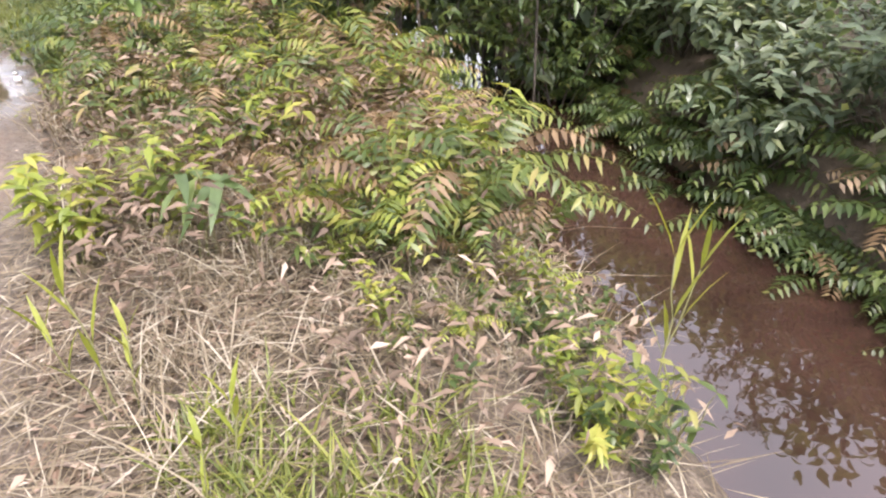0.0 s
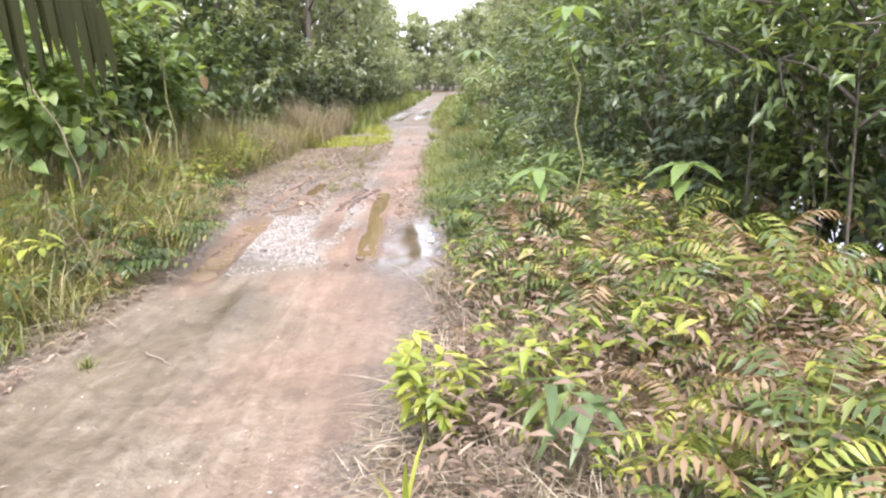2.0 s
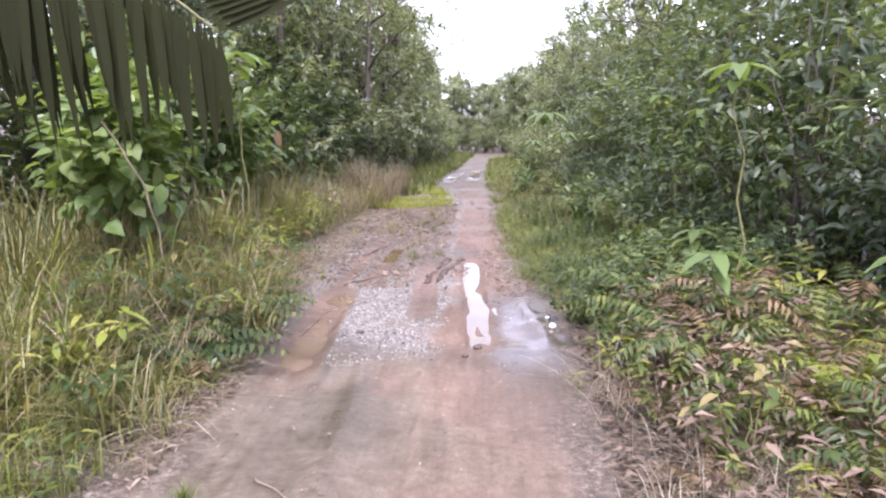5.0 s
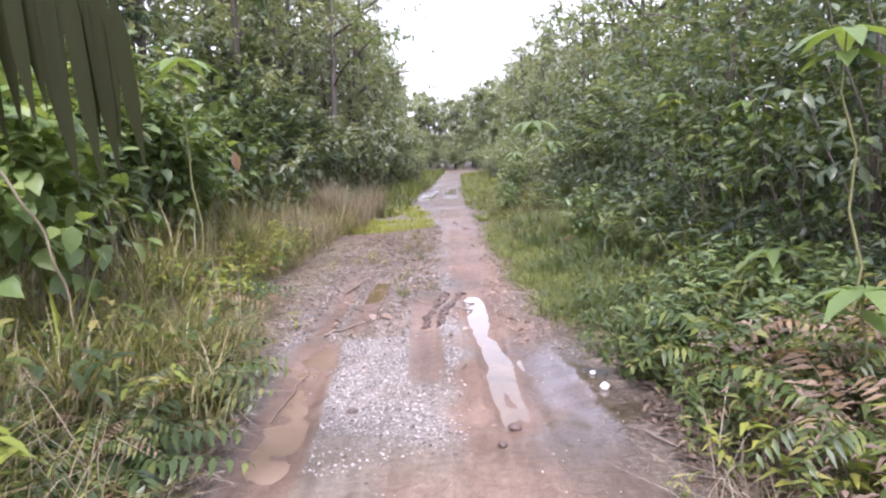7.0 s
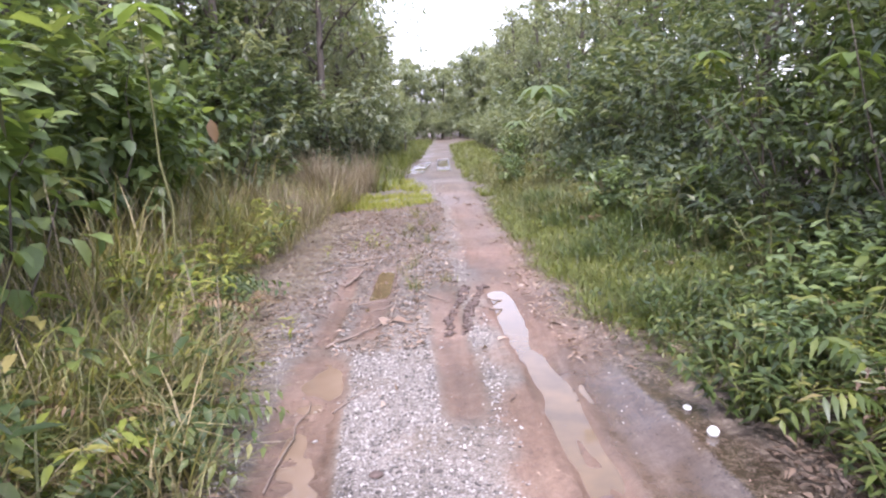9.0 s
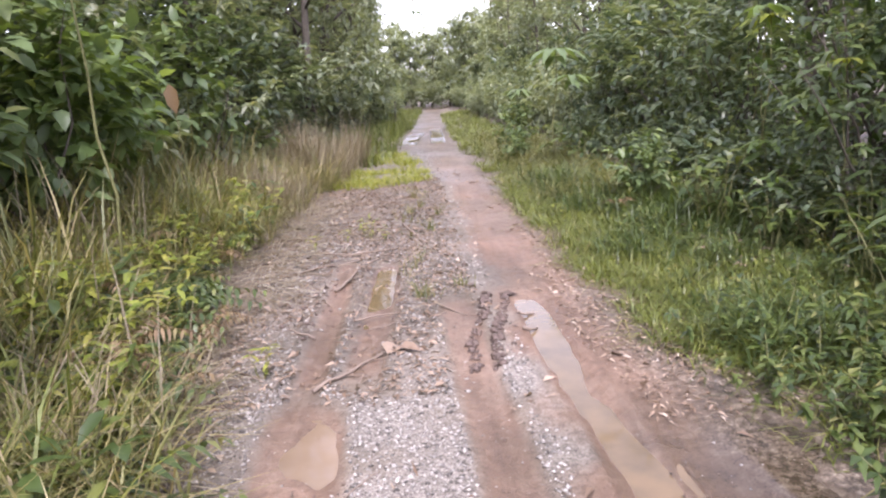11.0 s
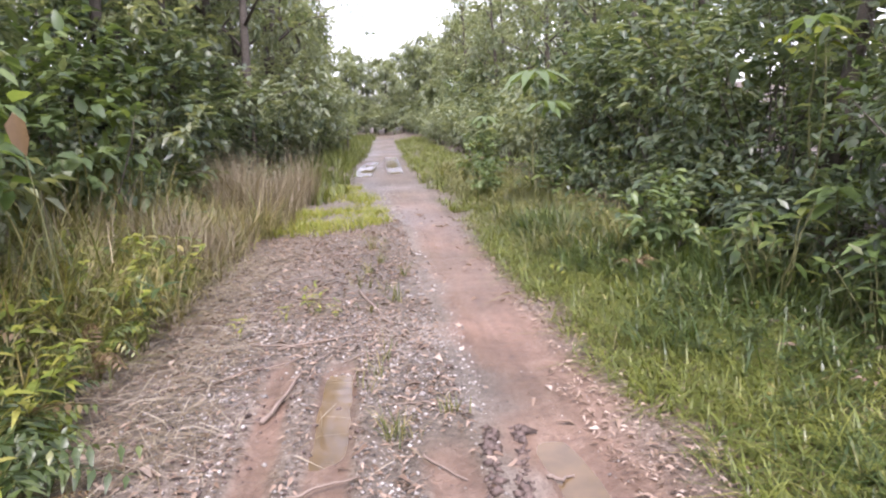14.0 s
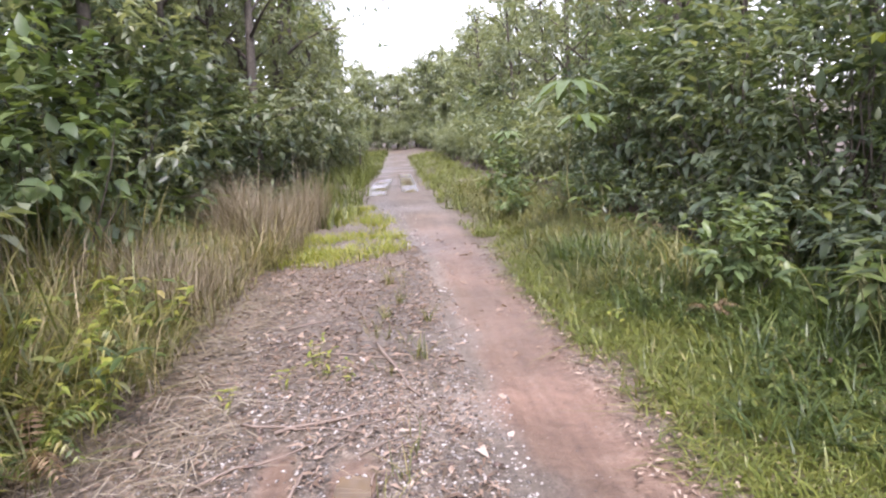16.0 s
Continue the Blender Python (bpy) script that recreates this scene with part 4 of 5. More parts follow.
bush = make_weed(85, 0.5, 190, 0.105, 0.034, M_YELLOW, "bush", "bright yellow-green leafy bush at the track edge", 9, 0.5, 0.4, "bush")
spread_copies(bush, [(0.72, 1.7, 0, 1.0)])
droop_plant = make_weed(86, 0.48, 16, 0.2, 0.06, M_MID, "plant", "plant with long drooping dark green leaves", 3, 0.3, 0.9)
spread_copies(droop_plant, [(1.17, 1.36, 0, 1.0), (1.75, 2.1, 80, 0.8)])
sprout = make_weed(87, 0.24, 14, 0.11, 0.03, M_YELLOW, "sprout", "small bright yellow-green sprout in the litter", 4, 0.5)
spread_copies(sprout, [(1.33, 1.3, 0, 1.0), (1.5, 1.15, 60, 0.7), (-1.92, 10.6, 0, 0.7), (-1.39, 11.05, 40, 0.8), (-1.45, 11.3, 90, 0.8), (-2.57, 10.58, 120, 0.8), (0.76, 11.46, 200, 0.9), (-1.62, 10.9, 10, 0.6), (-1.2, 10.9, 140, 0.6), (0.62, 4.15, 20, 0.5), (-1.75, 7.4, 10, 0.8)])


def palmate(seed, h, n, llen, lwid, mat, label, name="sapling"):
    """Thin stem with a whorl of long drooping leaves at its top."""
    r = np.random.default_rng(seed)
    top = thing(name, label, "sapling")
    p1 = np.array([r.normal(0, 0.05), r.normal(0, 0.05), h])
    stalk = part("stem", tube_geo(bowed((0, 0, -0.05), p1, 7, 0.02, r), np.linspace(0.012, 0.005, 7), 6), M_STEM, top, smooth=True)
    for k in range(2):
        m_ = n if k == 0 else n // 2
        a = np.linspace(0, 2 * np.pi, m_, endpoint=False) + r.uniform(-0.2, 0.2, m_)
        ax = np.stack([np.cos(a), np.sin(a), np.full(m_, 0.15)], 1)
        for j in range(m_):
            part("leaf", leaf_geo((p1 - np.array([0, 0, 0.12 * k]))[None], ax[j:j + 1], np.array([[0, 0, 1.0]]), llen * r.uniform(0.8, 1.1), lwid, True, 0.55, 0.25), mat, stalk)
    return top


sap = palmate(91, 0.8, 6, 0.28, 0.11, M_LIGHT, "thin sapling with large drooping light green leaves")
spread_copies(sap, [(2.45, 3.85, 0, 1.0), (1.5, 4.3, 30, 0.95), (2.15, 9.4, 60, 0.7), (1.9, 6.0, 10, 0.8), (2.5, 10.2, 90, 1.0)])
tall_sap = palmate(92, 1.95, 6, 0.3, 0.12, M_LIGHT, "tall thin sapling with light green drooping leaves")
spread_copies(tall_sap, [(2.0, 5.25, 0, 1.0), (2.95, 11.3, 40, 1.08), (-3.0, 8.7, 80, 1.3), (2.3, 7.6, 120, 0.9)])
bright_sap = palmate(94, 2.0, 5, 0.24, 0.09, M_YELLOW, "thin sapling with a bright yellow-green leaf whorl")
spread_copies(bright_sap, [(2.82, 11.0, 0, 1.0), (3.15, 11.9, 70, 1.02), (2.6, 9.2, 140, 0.75)])
fan = palmate(93, 1.95, 9, 0.6, 0.17, M_MID, "umbrella-leaved sapling above the grass")
spread_copies(fan, [(1.45, 15.3, 0, 1.0), (1.6, 20.3, 50, 0.7), (2.0, 16.4, 90, 0.8)])

light_bush = make_shrub(95, 2.3, 1.5, 100, 6, 0.17, 0.12, M_LIGHT, "climber", "light green climber with broad heart-shaped leaves", "climber", True, 0.55, 0.4)
spread_copies(light_bush, [(-3.05, 5.9, 0, 0.95), (-3.9, 7.0, 120, 1.05), (-3.75, 10.1, 200, 1.0)])
broad = make_shrub(96, 3.1, 1.7, 120, 6, 0.2, 0.1, M_MID, "shrub", "broad-leaved shrub with glossy green leaves", "shrub", True, 0.2, 0.35)
spread_copies(broad, [(-3.95, 9.6, 0, 1.0), (-4.2, 8.2, 100, 1.05), (-4.3, 11.4, 50, 0.9), (-3.9, 13.2, 150, 0.95)])
edge_shrub = make_shrub(97, 0.95, 0.9, 70, 6, 0.12, 0.05, M_MID, "shrub", "small green shrub standing at the grass edge", "shrub", True, 0.15)
spread_copies(edge_shrub, [(1.2, 5.95, 30, 0.55), (1.55, 6.4, 80, 0.7), (1.7, 5.4, 140, 0.65), (2.15, 5.8, 200, 0.8), (2.1, 6.9, 260, 0.8), (1.78, 11.6, 0, 1.0), (1.5, 20, 50, 1.3), (1.2, 17.5, 90, 0.8)])

# darker leaf colour chosen here to imitate the thicket's shaded hollow
overhang = make_shrub(99, 2.6, 2.4, 260, 6, 0.11, 0.045, M_PLANT, "shrub", "leafy shrub whose dark leaves stand in for deep shade", "shrub", True, 0.42)
spread_copies(overhang, [(3.9, 4.4, 120, 0.9), (4.1, 5.7, 200, 1.0), (4.8, 4.6, 300, 0.8), (5.0, 3.7, 40, 0.75), (2.9, 7.2, 60, 0.9), (3.0, 9.2, 280, 0.95)])

leaning = make_tree(58, 2.9, 2.7, 8, 30, 6, 0.12, 0.045, M_MID, "tree", "small leaning tree with thin yellow-green leafy branches", 0.58, girth=0.22)
spread_copies(leaning, [(3.45, 3.55, 0, 1.0), (3.15, 4.5, 130, 0.95), (4.4, 3.3, 250, 1.0), (3.9, 5.0, 60, 1.05)])


def palm_frond():
    """A long palm frond arching out over the bank, its leaflets hanging."""
    r = np.random.default_rng(98)
    top = thing("palm", "large palm frond, darkened as if backlit, arching over the grassy bank", "palm")
    key = np.array([[-5.4, 3.3, 0.0], [-5.0, 3.35, 1.4], [-4.3, 3.45, 2.3], [-3.4, 3.55, 2.62], [-2.5, 3.65, 2.62], [-1.8, 3.7, 2.45], [-1.38, 3.72, 2.12]])
    t = np.linspace(0, 6, 70)
    rib = np.stack([np.interp(t, np.arange(7), key[:, j]) for j in range(3)], 1)
    ker = np.ones(5) / 5
    for j in range(3):
        rib[2:-2, j] = np.convolve(rib[:, j], ker, "valid")
    rib[0, 2] = float(height(-5.4, 3.3)) - 0.1
    rib_ob = part("rib", tube_geo(rib, np.linspace(0.035, 0.006, 70), 6), M_STEM, top, smooth=True)
    tg = unit(np.gradient(rib, axis=0))
    for i in range(20, 70):
        for sgn in (-1, 1):
            sd = unit(np.cross(tg[i], [0, 0, 1.0]))
            tipward = max(0.0, (i - 55) / 15)
            ln = (0.98 - 0.4 * tipward) * r.uniform(0.75, 1.12)
            hang = sgn < 0 or i < 52
            ax = np.array([0.08, 0.1 * sgn, -1.0]) + r.normal(0, 0.04, 3) if hang else np.array([0.75, 0.1, 0.1 + 0.25 * tipward])
            ln = ln * (1.0 if hang else 0.85)
            part("leaflet", leaf_geo(rib[i:i + 1], ax[None], (sd * sgn * -0.3 + np.array([0.2, -1, 0.3]))[None], ln, 0.062, True, 0.06, 0.3), M_PALM_SHADED, rib_ob)
    return top


palm_frond()


def branch(name, label, pts, r0, r1, mat=None):
    q = np.array(pts, float)
    for _ in range(3):
        q = np.concatenate([q[:1], np.stack([0.75 * q[:-1] + 0.25 * q[1:], 0.25 * q[:-1] + 0.75 * q[1:]], 1).reshape(-1, 3), q[-1:]])
    pts = q + 0.02 * np.sin(q[:, [1, 2, 0]] * 17) * (len(pts) > 3)
    return tagged(new(name, mesh_of(name, *tube_geo(np.array(pts), np.linspace(r0, r1, len(pts)), 6), mat or M_BARK, True)), label, "branch")


# bare branches reaching out of the thicket, rooted behind it
branch("branch", "thin bare grey branch reaching out of the thicket", [(4.2, 4.9, 0.2), (3.9, 4.85, 1.2), (3.3, 4.8, 1.75), (2.6, 4.7, 1.85), (2.1, 4.75, 1.7)], 0.009, 0.002)
branch("branch", "thin bare grey branch reaching out of the thicket", [(4.3, 5.3, 0.2), (3.8, 5.3, 1.6), (3.2, 5.2, 2.3), (2.6, 5.1, 2.5)], 0.01, 0.002)
branch("branch", "thin bare grey branch reaching out of the thicket", [(3.9, 4.1, 0.2), (3.6, 4.2, 1.0), (3.0, 4.3, 1.5), (2.35, 4.4, 1.5)], 0.007, 0.002)

# ---- grass ----


def grass_field(name, label, seed, n, fx, y0, y1, hmin, hmax, width, mat, bend, clump=6, dens=0.35, wander=0.035, segs=3):
    r = np.random.default_rng(seed)
    m = n // clump
    y = r.uniform(y0, y1, m)
    lo, hi = fx(y)
    u = r.uniform(0, 1, m)
    x = u * (hi - lo) + lo
    edge = np.minimum(u, 1 - u) * 6
    keep = vnoise(x, y, 1.3, seed) + r.uniform(-0.3, 0.3, m) - 0.45 * np.clip(1 - edge, 0, 1) - 0.6 * np.clip(1 - np.minimum(y - y0, y1 - y) / 0.8, 0, 1) > dens
    x, y = x[keep], y[keep]
    hc = (hmin + (hmax - hmin) * np.clip(vnoise(x, y, 0.9, seed + 3) * 1.3 - 0.1, 0, 1)) * r.uniform(0.7, 1.25, len(x))
    x, y, hc = (np.repeat(a, clump) for a in (x, y, hc))
    x, y = x + r.normal(0, wander, len(x)), y + r.normal(0, wander, len(x))
    a = r.uniform(0, 2 * np.pi, len(x))
    lean = np.stack([np.cos(a), np.sin(a), np.ones(len(x))], 1) * r.uniform(0.4, 1.5, (len(x), 1))
    ln, wd, bd = hc * r.uniform(0.55, 1.2, len(x)), width * r.uniform(0.6, 1.4, len(x)), bend * r.uniform(0.2, 1.5, len(x))
    over = ln * np.hypot(lean[:, 0], lean[:, 1]) * (0.25 + bd)
    lean[:, :2] *= np.minimum(1.0, 0.55 / np.maximum(over, 1e-3))[:, None]
    g = blade_geo(np.stack([x, y, height(x, y) - 0.01], 1), lean, ln, wd, segs, bd)
    return tagged(new(name, mesh_of(name, *g, mat)), label, "grass", kind="stuff")


def rband(a, b):
    return lambda y: (right_edge(y) + a, right_edge(y) + b)


def lband(a, b):
    return lambda y: (left_edge(y) - b, left_edge(y) - a)


grass_field("grass", "short bright green grass beside the track", 101, 64000, rband(-0.04, 1.8), 6.2, 17, 0.05, 0.17, 0.01, M_GRASS, 1.5, 6, 0.18, 0.06, segs=2)
grass_field("grass", "olive and yellowing grass beside the track", 113, 9000, rband(-0.06, 1.9), 6.0, 18, 0.05, 0.16, 0.01, M_GRASS_OLIVE, 1.6, 6, 0.35, 0.06, segs=2)
grass_field("grass", "lush leafy grass at the foot of the thicket", 114, 26000, rband(0.35, 2.4), 6.2, 15, 0.12, 0.4, 0.015, M_PLANT, 1.2, 6, 0.3, 0.06)
grass_field("grass", "tall lush green grass at the thicket edge", 115, 16000, rband(0.35, 2.0), 11.5, 25, 0.18, 0.5, 0.012, M_GRASS_OLIVE, 1.5, 8, 0.25, 0.06)
grass_field("grass", "bright green grass along the far track", 102, 16000, rband(-0.05, 1.9), 16, 50, 0.1, 0.36, 0.02, M_GRASS, 1.2, 7, 0.15, segs=2)
grass_field("grass", "tall olive green grass on the bank", 103, 48000, lband(0.0, 2.8), 2.6, 17, 0.25, 0.95, 0.011, M_GRASS_OLIVE, 1.0, 9, 0.3, 0.06)
grass_field("grass", "high olive grass leaning over the bank", 116, 19000, lband(0.45, 2.6), 4.2, 14.5, 0.55, 1.5, 0.014, M_GRASS_OLIVE, 1.3, 8, 0.35, 0.06)
grass_field("dry_grass", "high dry grass stalks standing in the bank", 117, 4500, lband(0.35, 2.4), 4.0, 14, 0.5, 1.3, 0.008, M_REED, 1.1, 7, 0.4, 0.06)
grass_field("grass", "fresh green grass blades on the bank", 109, 12000, lband(0.05, 2.6), 3.2, 15, 0.25, 0.8, 0.014, M_GRASS, 1.2, 6, 0.4, 0.06)
grass_field("grass", "short green grass at the track edge", 104, 12000, lband(0.0, 1.7), -0.5, 4.4, 0.08, 0.24, 0.008, M_GRASS, 0.8, 7, 0.2)
grass_field("dry_grass", "tall dry straw-coloured grass on the bank", 105, 15000, lband(0.0, 1.5), 11.5, 20.5, 0.5, 1.2, 0.009, M_REED, 0.45, 9, 0.42, 0.05, segs=2)
grass_field("dry_grass", "dry straw grass stalks bent over the bank", 106, 15000, lband(-0.05, 2.7), 2.5, 15, 0.2, 0.85, 0.008, M_REED, 1.3, 7, 0.42, 0.08)
grass_field("grass", "yellow-green grass patch in the middle of the track", 107, 13000, lambda y: (-2.4 + 0 * y, -0.5 - 0.06 * (y - 15)), 14.6, 21.5, 0.06, 0.24, 0.01, M_YELLOW, 0.7, 7, 0.48, segs=2)
grass_field("grass", "grass along the far track", 108, 18000, lband(-0.45, 1.8), 18, 60, 0.2, 0.6, 0.02, M_GRASS, 0.6, 7, 0.3, segs=2)
grass_field("grass", "fresh green grass at the edge of the bank", 110, 3200, lambda y: (0.7 + 0 * y, 1.6 + 0 * y), -0.9, 0.5, 0.1, 0.3, 0.009, M_GRASS, 0.6, 7, 0.3)
grass_field("dry_grass", "dry grass stems on the stream bank", 111, 11000, lambda y: (0.55 + 0 * y, 2.5 + 0 * y), -0.6, 4.8, 0.15, 0.5, 0.006, M_STRAW, 1.0, 6, 0.4, 0.06)
grass_field("grass", "thin grass tufts on the stony track", 112, 500, lambda y: (-1.1 + 0 * y, -0.62 + 0 * y), 8.2, 15.5, 0.08, 0.22, 0.006, M_GRASS_OLIVE, 0.5, 10, 0.5)


def tuft(x, y, h, n, mat, label, seed):
    r = np.random.default_rng(seed)
    a = r.uniform(0, 2 * np.pi, n)
    p = np.stack([x + r.normal(0, 0.03, n), y + r.normal(0, 0.03, n), np.full(n, float(height(x, y)) - 0.01)], 1)
    g = blade_geo(p, np.stack([np.cos(a), np.sin(a), np.ones(n)], 1), h * r.uniform(0.5, 1.1, n), 0.007 * r.uniform(0.7, 1.3, n), 3, r.uniform(0.05, 0.8, n))
    return tagged(new("grass_tuft", mesh_of("grass_tuft", *g, mat)), label, "grass tuft")


for k, (x, y, h) in enumerate([(-0.845, 8.74, 0.2), (-0.9, 13.7, 0.28), (-0.72, 11.3, 0.25), (-0.52, 9.0, 0.14), (-0.95, 12.4, 0.2), (-0.8, 12.9, 0.22), (-0.6, 12.2, 0.2)]):
    tuft(x, y, h, 26, M_GRASS_OLIVE, "small olive grass tuft growing in the gravel", 400 + k)
tuft(-1.3, 2.75, 0.1, 40, M_GRASS, "small green grass tuft lying on the clay", 420)


def shoot(x, y, h, lean, seed):
    """Cane-like shoot with upright blade leaves."""
    r = np.random.default_rng(seed)
    top = thing("grass_shoot", "tall bright green cane grass shoot", "grass shoot")
    pp = bowed((0, 0, -0.03), (lean[0], lean[1], h * 0.8), 6, 0.03, r)
    part("stem", tube_geo(pp, np.linspace(0.004, 0.002, 6), 5), M_STEM, top, smooth=True)
    for i, k in enumerate((2, 3, 4, 5, 5)):
        a = i * 2.2 + seed
        ax = np.array([0.35 * math.cos(a) + lean[0], 0.35 * math.sin(a) + lean[1], 1.0])
        part("leaf", leaf_geo(pp[k:k + 1], ax[None], np.array([[math.cos(a), math.sin(a), 0.4]]) * -1, h * 0.45, 0.018, True, 0.15, 0.3), M_YELLOW, top)
    top.matrix_basis = at(x, y)


for k, (x, y, h, lean) in enumerate([(0.67, 0.64, 0.42, (-0.08, 0.03)), (0.72, 0.63, 0.5, (-0.06, 0.1)), (0.76, 0.62, 0.3, (0.03, 0.05)), (0.94, 0.13, 0.3, (0.03, 0.04)), (0.85, 0.05, 0.25, (0.02, 0.06)), (2.2, -0.2, 0.62, (0.1, 0.12)), (2.2, -0.14, 0.5, (0.22, 0.05)), (-2.6, 5.0, 0.7, (0.1, 0.1)), (-2.9, 4.4, 0.8, (0.1, -0.1))]):
    shoot(x, y, h, lean, 500 + k)

# ---- litter ----


def dead_leaves(name, label, seed, n, fx, y0, y1, size, lift=0.025, mat=None):
    r = np.random.default_rng(seed)
    y = r.uniform(y0, y1, n)
    lo, hi = fx(y)
    x = r.uniform(0, 1, n) * (hi - lo) + lo
    k = vnoise(x, y, 1.6, seed) + r.uniform(-0.35, 0.35, n) - 0.6 * (rut_depth(x, y) < -0.007) > 0.3
    x, y = x[k], y[k]
    n = len(x)
    a = r.uniform(0, 2 * np.pi, n)
    ax = np.stack([np.cos(a), np.sin(a), r.uniform(-0.1, 0.45, n)], 1)
    up = np.array([0, 0, 1.0]) + 0.5 * sphere_dirs(r, n)
    s = size * r.uniform(0.5, 1.4, n)
    g = leaf_geo(np.stack([x, y, height(x, y) + r.uniform(0.0, lift, n)], 1), ax, up, s, s * r.uniform(0.14, 0.4, n), False, 0.35, 0.6)
    return tagged(new(name, mesh_of(name, *g, mat or M_DEAD)), label, "leaf litter", kind="stuff")


dead_leaves("leaf_litter", "brown fallen leaves under the ferns", 201, 10000, lambda y: (right_edge(y) + 0.05, right_edge(y) * 0 + 2.4), 0.8, 5.4, 0.065, 0.06, M_WITHER)
dead_leaves("dry_brush", "tangle of dry brown leaves standing among the ferns", 207, 7500, lambda y: (right_edge(y) + 0.3, right_edge(y) * 0 + 2.5), 0.9, 5.2, 0.07, 0.5, M_WITHER)
dead_leaves("dry_brush", "brown withered leaves hanging in the bank plants", 208, 1300, lambda y: (1.25 + 0 * y, 2.25 + 0 * y), -0.45, 1.0, 0.06, 0.3, M_WITHER)
dead_leaves("leaf_litter", "dry fallen leaves on the stony track", 202, 16000, lambda y: (left_edge(y) - 0.5, left_edge(y) * 0 - 0.45), 7.0, 16, 0.05)
dead_leaves("leaf_litter", "dry leaves along the track edge", 203, 6500, lambda y: (right_edge(y) - 0.4, right_edge(y) + 0.4), 6.6, 15, 0.045)
dead_leaves("leaf_litter", "fallen leaves on the forest floor", 204, 7000, lambda y: (right_edge(y) + 1.0, right_edge(y) + 4.0), 4.0, 18, 0.09, 0.08, M_WITHER)
dead_leaves("leaf_litter", "brown dead leaves at the foot of the bank", 205, 5000, lambda y: (left_edge(y) - 1.2, left_edge(y) + 0.15), 2.0, 9.5, 0.06, 0.05)
dead_leaves("leaf_litter", "pale dry leaves and chaff on the bank", 210, 2200, lambda y: (right_edge(y) + 0.05, right_edge(y) * 0 + 1.7), -0.6, 1.6, 0.05, 0.03)
dead_leaves("leaf_litter", "large curled dead leaves on the stony track", 209, 900, lambda y: (left_edge(y) - 0.3, left_edge(y) * 0 + 0.5), 6.0, 17, 0.1, 0.012)
dead_leaves("leaf_litter", "bits of leaf and straw on the clay track", 206, 500, lambda y: (left_edge(y), right_edge(y)), -0.5, 6, 0.03, 0.005)


def straw_litter(name, label, seed, n, fx, y0, y1, lmax, lift=0.06):
    r = np.random.default_rng(seed)
    y = r.uniform(y0, y1, n)
    lo, hi = fx(y)
    x = r.uniform(0, 1, n) * (hi - lo) + lo
    k = (rut_depth(x, y) > -0.007) | (r.uniform(0, 1, n) < 0.1)
    x, y, n = x[k], y[k], int(k.sum())
    a = r.uniform(0, 2 * np.pi, n)
    ax = np.stack([np.cos(a), np.sin(a), r.uniform(-0.03, 0.15, n)], 1)
    g = leaf_geo(np.stack([x, y, height(x, y) + r.uniform(0.005, lift, n)], 1), ax, np.array([[0, 0, 1.0]]) + 0.4 * sphere_dirs(r, n), r.uniform(0.12, lmax, n), r.uniform(0.003, 0.008, n), False, 0.08, 0.2)
    return tagged(new(name, mesh_of(name, *g, M_STRAW)), label, "dry straw", kind="stuff")


straw_litter("straw", "fallen dry straw and thin twigs on the bank", 211, 4200, lambda y: (right_edge(y) - 0.05, right_edge(y) * 0 + 2.0), -0.6, 2.6, 0.32, 0.08)
straw_litter("straw", "fallen dry grass stems at the track edge", 212, 8000, lambda y: (left_edge(y) - 0.8, left_edge(y) + 0.1 + 0.45 * sstep(8, 9, y)), 3, 13.5, 0.45, 0.08)
straw_litter("straw", "dry grass stems lying on the stony track", 213, 1000, lambda y: (left_edge(y), left_edge(y) * 0 - 0.6), 8.5, 15, 0.35, 0.02)


def stick(x0, y0, x1, y1, rad, seed, label="dry brown stick lying on the track", lift=0.012):
    r = np.random.default_rng(seed)
    n = 7
    t = np.linspace(0, 1, n)
    x = x0 + (x1 - x0) * t + r.normal(0, 0.012, n)
    y = y0 + (y1 - y0) * t + r.normal(0, 0.012, n)
    z = height(x, y) + lift * 0.5 + rad * 0.6
    z = np.maximum(z, np.linspace(z[0], z[-1], n))
    return tagged(new("stick", mesh_of("stick", *tube_geo(np.stack([x, y, z], 1), np.linspace(rad, rad * 0.45, n), 6), M_STICK, True)), label, "stick")


for k, q in enumerate([(-1.43, 7.17, -1.06, 7.68, 0.012), (-1.04, 11.66, -0.78, 10.56, 0.014), (-1.59, 10.26, -0.92, 10.37, 0.012), (-1.52, 9.1, -1.35, 9.75, 0.016), (-1.3, 8.3, -1.02, 8.42, 0.009),
                       (-0.72, 8.6, -0.55, 8.35, 0.008), (-0.22, 7.9, -0.1, 8.0, 0.012), (-0.2, 8.25, -0.08, 8.28, 0.01), (-1.9, 9.7, -1.3, 10.1, 0.009), (-1.8, 10.4, -1.1, 10.15, 0.008), (-1.6, 11.6, -0.9, 11.3, 0.009),
                       (-1.45, 5.3, -1.38, 6.3, 0.006), (-1.25, 6.1, -1.05, 6.35, 0.005), (-1.05, 2.95, -0.8, 2.75, 0.007), (0.85, 4.5, 0.62, 4.9, 0.008), (1.0, 5.25, 0.9, 4.9, 0.009), (0.95, 4.95, 1.05, 5.5, 0.007), (0.5, 0.55, 0.75, 0.3, 0.008), (0.45, 0.2, 0.72, 0.42, 0.009), (1.4, 2.2, 2.3, 1.7, 0.009), (1.3, 1.0, 1.9, 0.75, 0.006)]):
    stick(*q, 600 + k)
tw = np.random.default_rng(650)
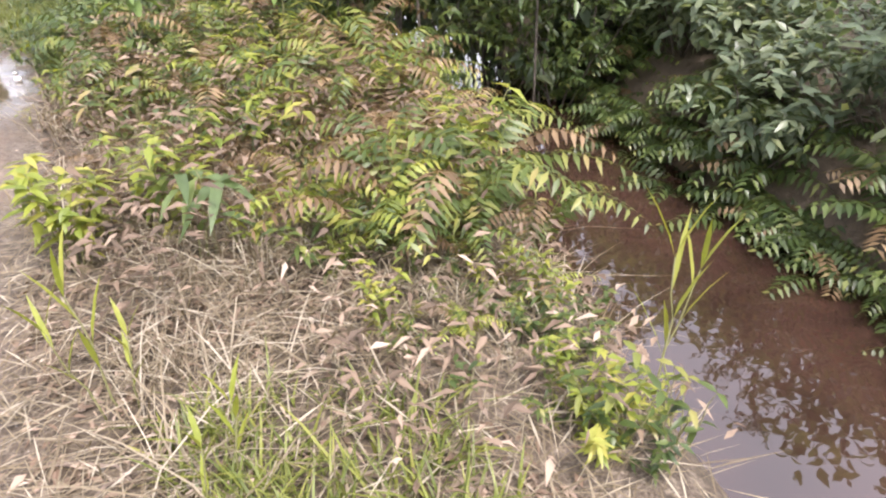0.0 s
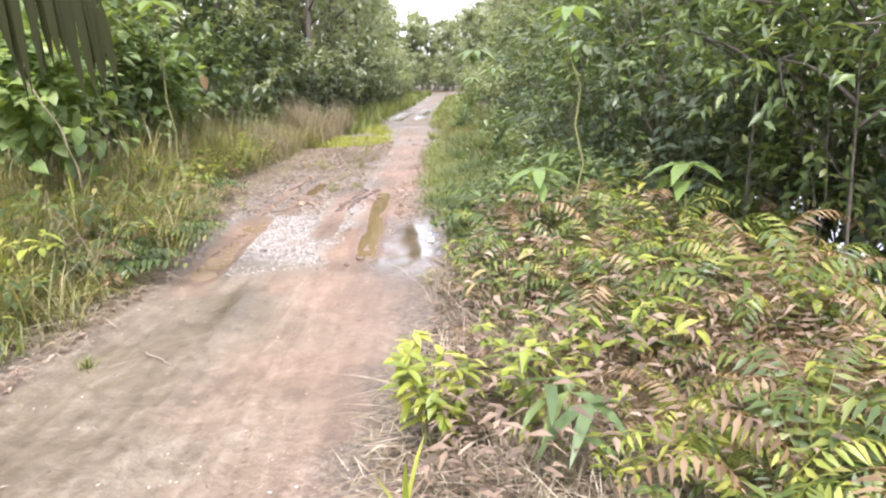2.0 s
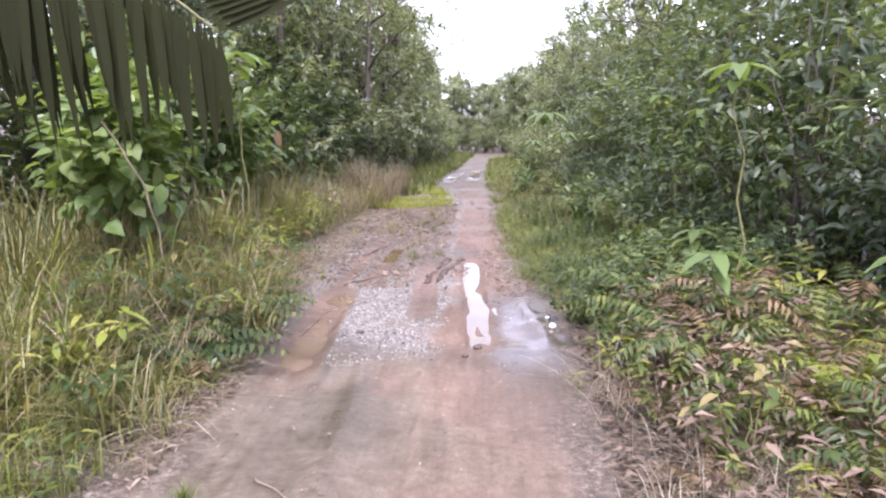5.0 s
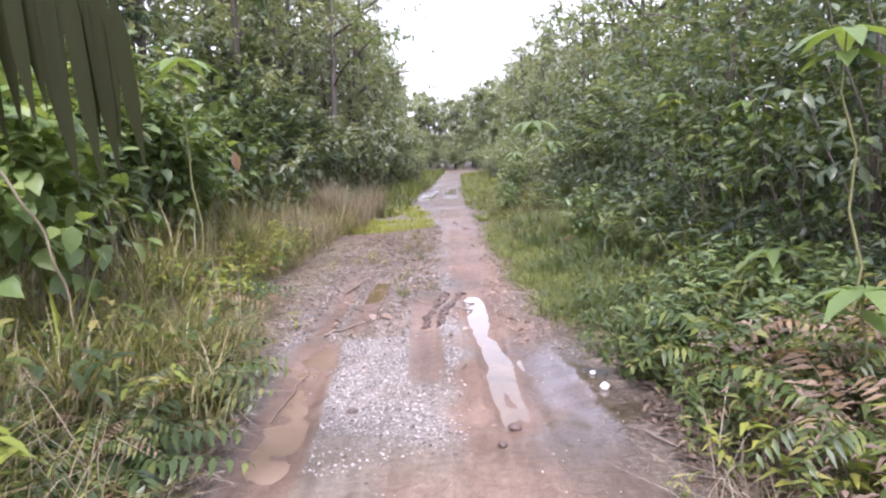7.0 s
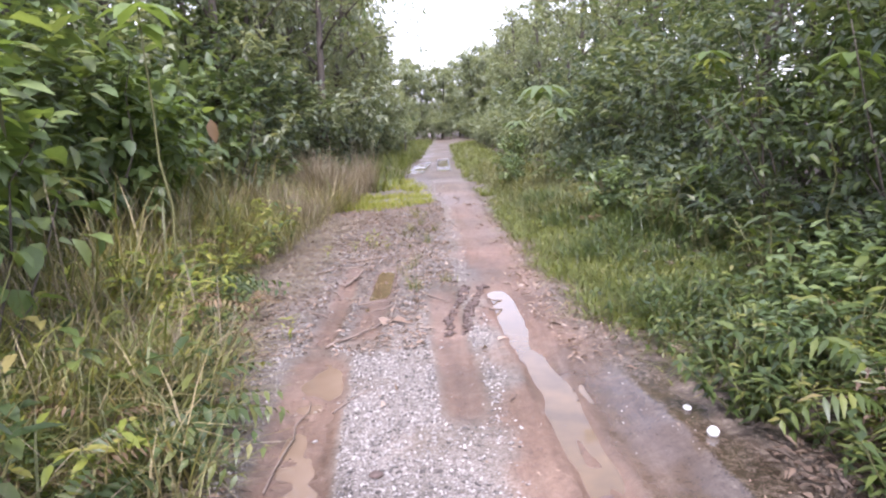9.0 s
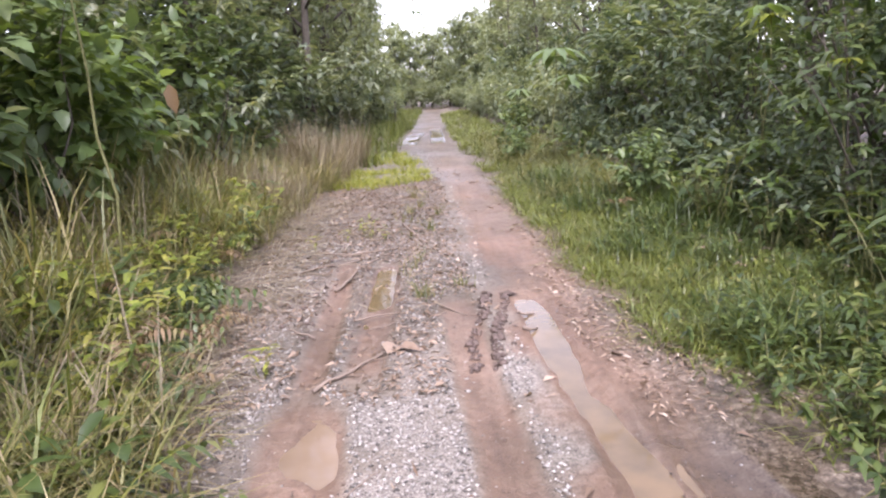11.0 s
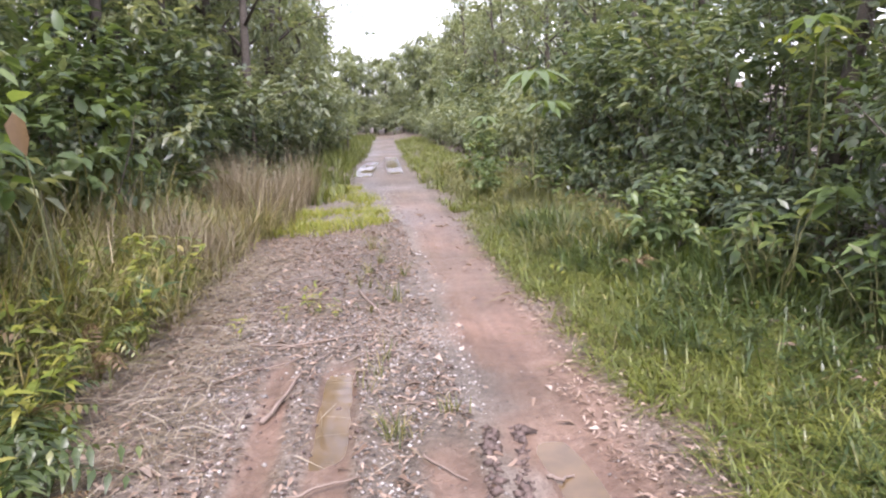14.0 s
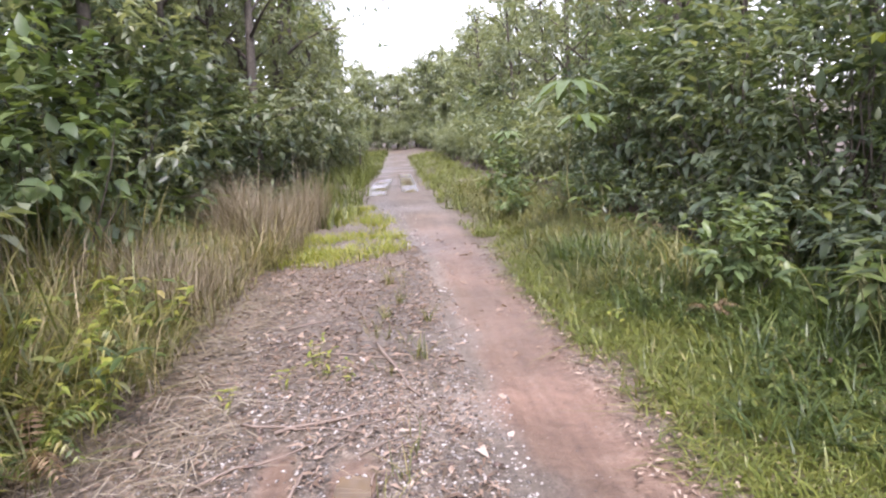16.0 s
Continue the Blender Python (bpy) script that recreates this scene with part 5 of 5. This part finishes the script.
for k in range(46):
    y = tw.uniform(8.0, 13.5)
    x = tw.uniform(float(left_edge(y)) - 0.15, -0.55)
    a, ln = tw.uniform(0, 3.1), tw.uniform(0.18, 0.7)
    stick(x, y, x + math.cos(a) * ln * 0.8, y + math.sin(a) * ln * 0.8, tw.uniform(0.003, 0.008), 660 + k, "thin dry twig lying in the leaf litter")
branch("dry_stalk", "weathered grey dry stalk leaning in the grass", [(-2.45, 5.25, 0.0), (-2.5, 5.2, 0.9), (-2.62, 5.15, 1.4), (-2.8, 5.1, 1.68)], 0.007, 0.009, M_REED)
branch("stake", "thin dark wooden stake beside the far track", [(-1.85, 40.0, -0.1), (-1.83, 40.0, 0.6), (-1.81, 40.0, 1.15)], 0.05, 0.04)


def hanging_leaf(x, y, z, ln, wd):
    """A single dried leaf at the end of a thin bent stalk."""
    top = thing("withered_stalk", "thin stalk with one large dried orange-brown leaf", "plant")
    pp = bowed((0.1, 0.15, float(height(x + 0.1, y + 0.15)) - 0.04), (0, 0, z), 7, 0.03)
    part("stem", tube_geo(pp, np.linspace(0.006, 0.003, 7), 5), M_STEM, top, smooth=True)
    part("leaf", leaf_geo(np.array([[0, 0, z]]), np.array([[0.15, -0.1, -1.0]]), np.array([[0.1, -1.0, 0.2]]), ln, wd, True, 0.15, 0.4), M_FERN_BROWN, top, "dried orange-brown leaf")
    top.matrix_basis = pose(x, y, 0)


hanging_leaf(-2.9, 9.92, 1.68, 0.26, 0.12)
branch("dry_stalk", "pale dry stalk standing out of the litter", [(0.98, 0.55, -0.02), (0.99, 0.62, 0.1), (1.0, 0.7, 0.24)], 0.007, 0.004, M_STRAW)
branch("dry_stalk", "pale dry stalk standing out of the litter", [(1.0, 0.5, -0.02), (1.06, 0.6, 0.12), (1.14, 0.72, 0.26)], 0.006, 0.003, M_STRAW)


def big_leaf(x, y, ln, wd, a, label, mat=None, z=0.01, tilt=0.2):
    g = leaf_geo(np.array([[x, y, float(height(x, y)) + z]]), np.array([[math.cos(a), math.sin(a), tilt]]), np.array([[0.1, -0.2, 1.0]]), ln, wd, True, 0.3, 0.5)
    return tagged(new("dead_leaf", mesh_of("dead_leaf", *g, mat or M_DEAD)), label, "leaf")


big_leaf(-1.06, 7.62, 0.19, 0.13, 1.2, "large pale brown dead leaf on the track")
big_leaf(-1.0, 7.7, 0.14, 0.09, -0.4, "pale brown dead leaf on the track")
for k, (x, y, z) in enumerate([(2.3, 0.97, 0.1), (2.36, 2.3, 0.12), (2.2, 1.05, 0.16), (1.7, 1.6, 0.1), (2.1, 1.3, 0.12), (1.5, 1.45, 0.08)]):
    big_leaf(x, y, 0.26, 0.09, 2.0 + k * 1.3, "large pale curled dead leaf among the ferns", None, z, -0.35)
big_leaf(0.03, 5.05, 0.09, 0.05, 2.6, "dark wet dead leaf on the clay", M_CLOD, 0.006, 0.05)


def lump(name, label, category, x, y, sx, sy, sz, mat, seed, sink=0.3):
    bm = bmesh.new()
    bmesh.ops.create_icosphere(bm, subdivisions=2, radius=1.0)
    r = np.random.default_rng(seed)
    k = r.normal(0, 1, 3) * 2
    for v in bm.verts:
        v.co *= 1 + 0.16 * noise.noise(v.co * 1.7 + Vector(k))
        v.co = Vector((v.co.x * sx, v.co.y * sy, v.co.z * sz))
    me = bpy.data.meshes.new(name)
    bm.to_mesh(me)
    bm.free()
    me.materials.append(mat)
    me.polygons.foreach_set("use_smooth", np.ones(len(me.polygons), bool))
    ob = new(name, me)
    ob.matrix_basis = pose(x, y, float(height(x, y)) + sz * (1 - sink), 0, 0, seed * 40)
    return tagged(ob, label, category)


lump("foam_scrap", "rounded white foam scrap at the puddle edge", "litter", 0.62, 5.54, 0.032, 0.03, 0.026, M_WHITE, 1)
lump("foam_scrap", "flat white foam scrap at the puddle edge", "litter", 0.61, 5.84, 0.034, 0.022, 0.012, M_WHITE, 2)
lump("stone", "small dark stone on the clay track", "stone", -0.09, 4.77, 0.03, 0.024, 0.018, M_CLOD, 3)
lump("stone", "small dark stone on the clay track", "stone", 0.0, 5.01, 0.036, 0.026, 0.02, M_CLOD, 4)
lump("stone", "dark stone in the gravel", "stone", -0.95, 5.35, 0.035, 0.03, 0.016, M_CLOD, 5, 0.6)

# ---- single stones of the gravel, trodden into the track ----
rs = np.random.default_rng(77)
stone_meshes = [mesh_of("stone", *stone_geo(rs, np.zeros((1, 3)), np.ones(1)), M_STONE) for _ in range(8)]
placed = 0
while placed < 280:
    x, y = rs.uniform(-1.9, -0.3), rs.uniform(4.9, 9.0)
    if rs.uniform() > float(grit_amount(np.array([x]), np.array([y]))[0]) + 0.05:
        continue
    size = rs.uniform(0.009, 0.021)
    ob = new("stone", stone_meshes[placed % 8])
    ob.parent = ground
    ob.matrix_basis = pose(x, y, float(height(x, y)) + size * 0.15, 0, 0, rs.uniform(0, 360)) @ Matrix.Diagonal((size, size, size, 1))
    placed += 1
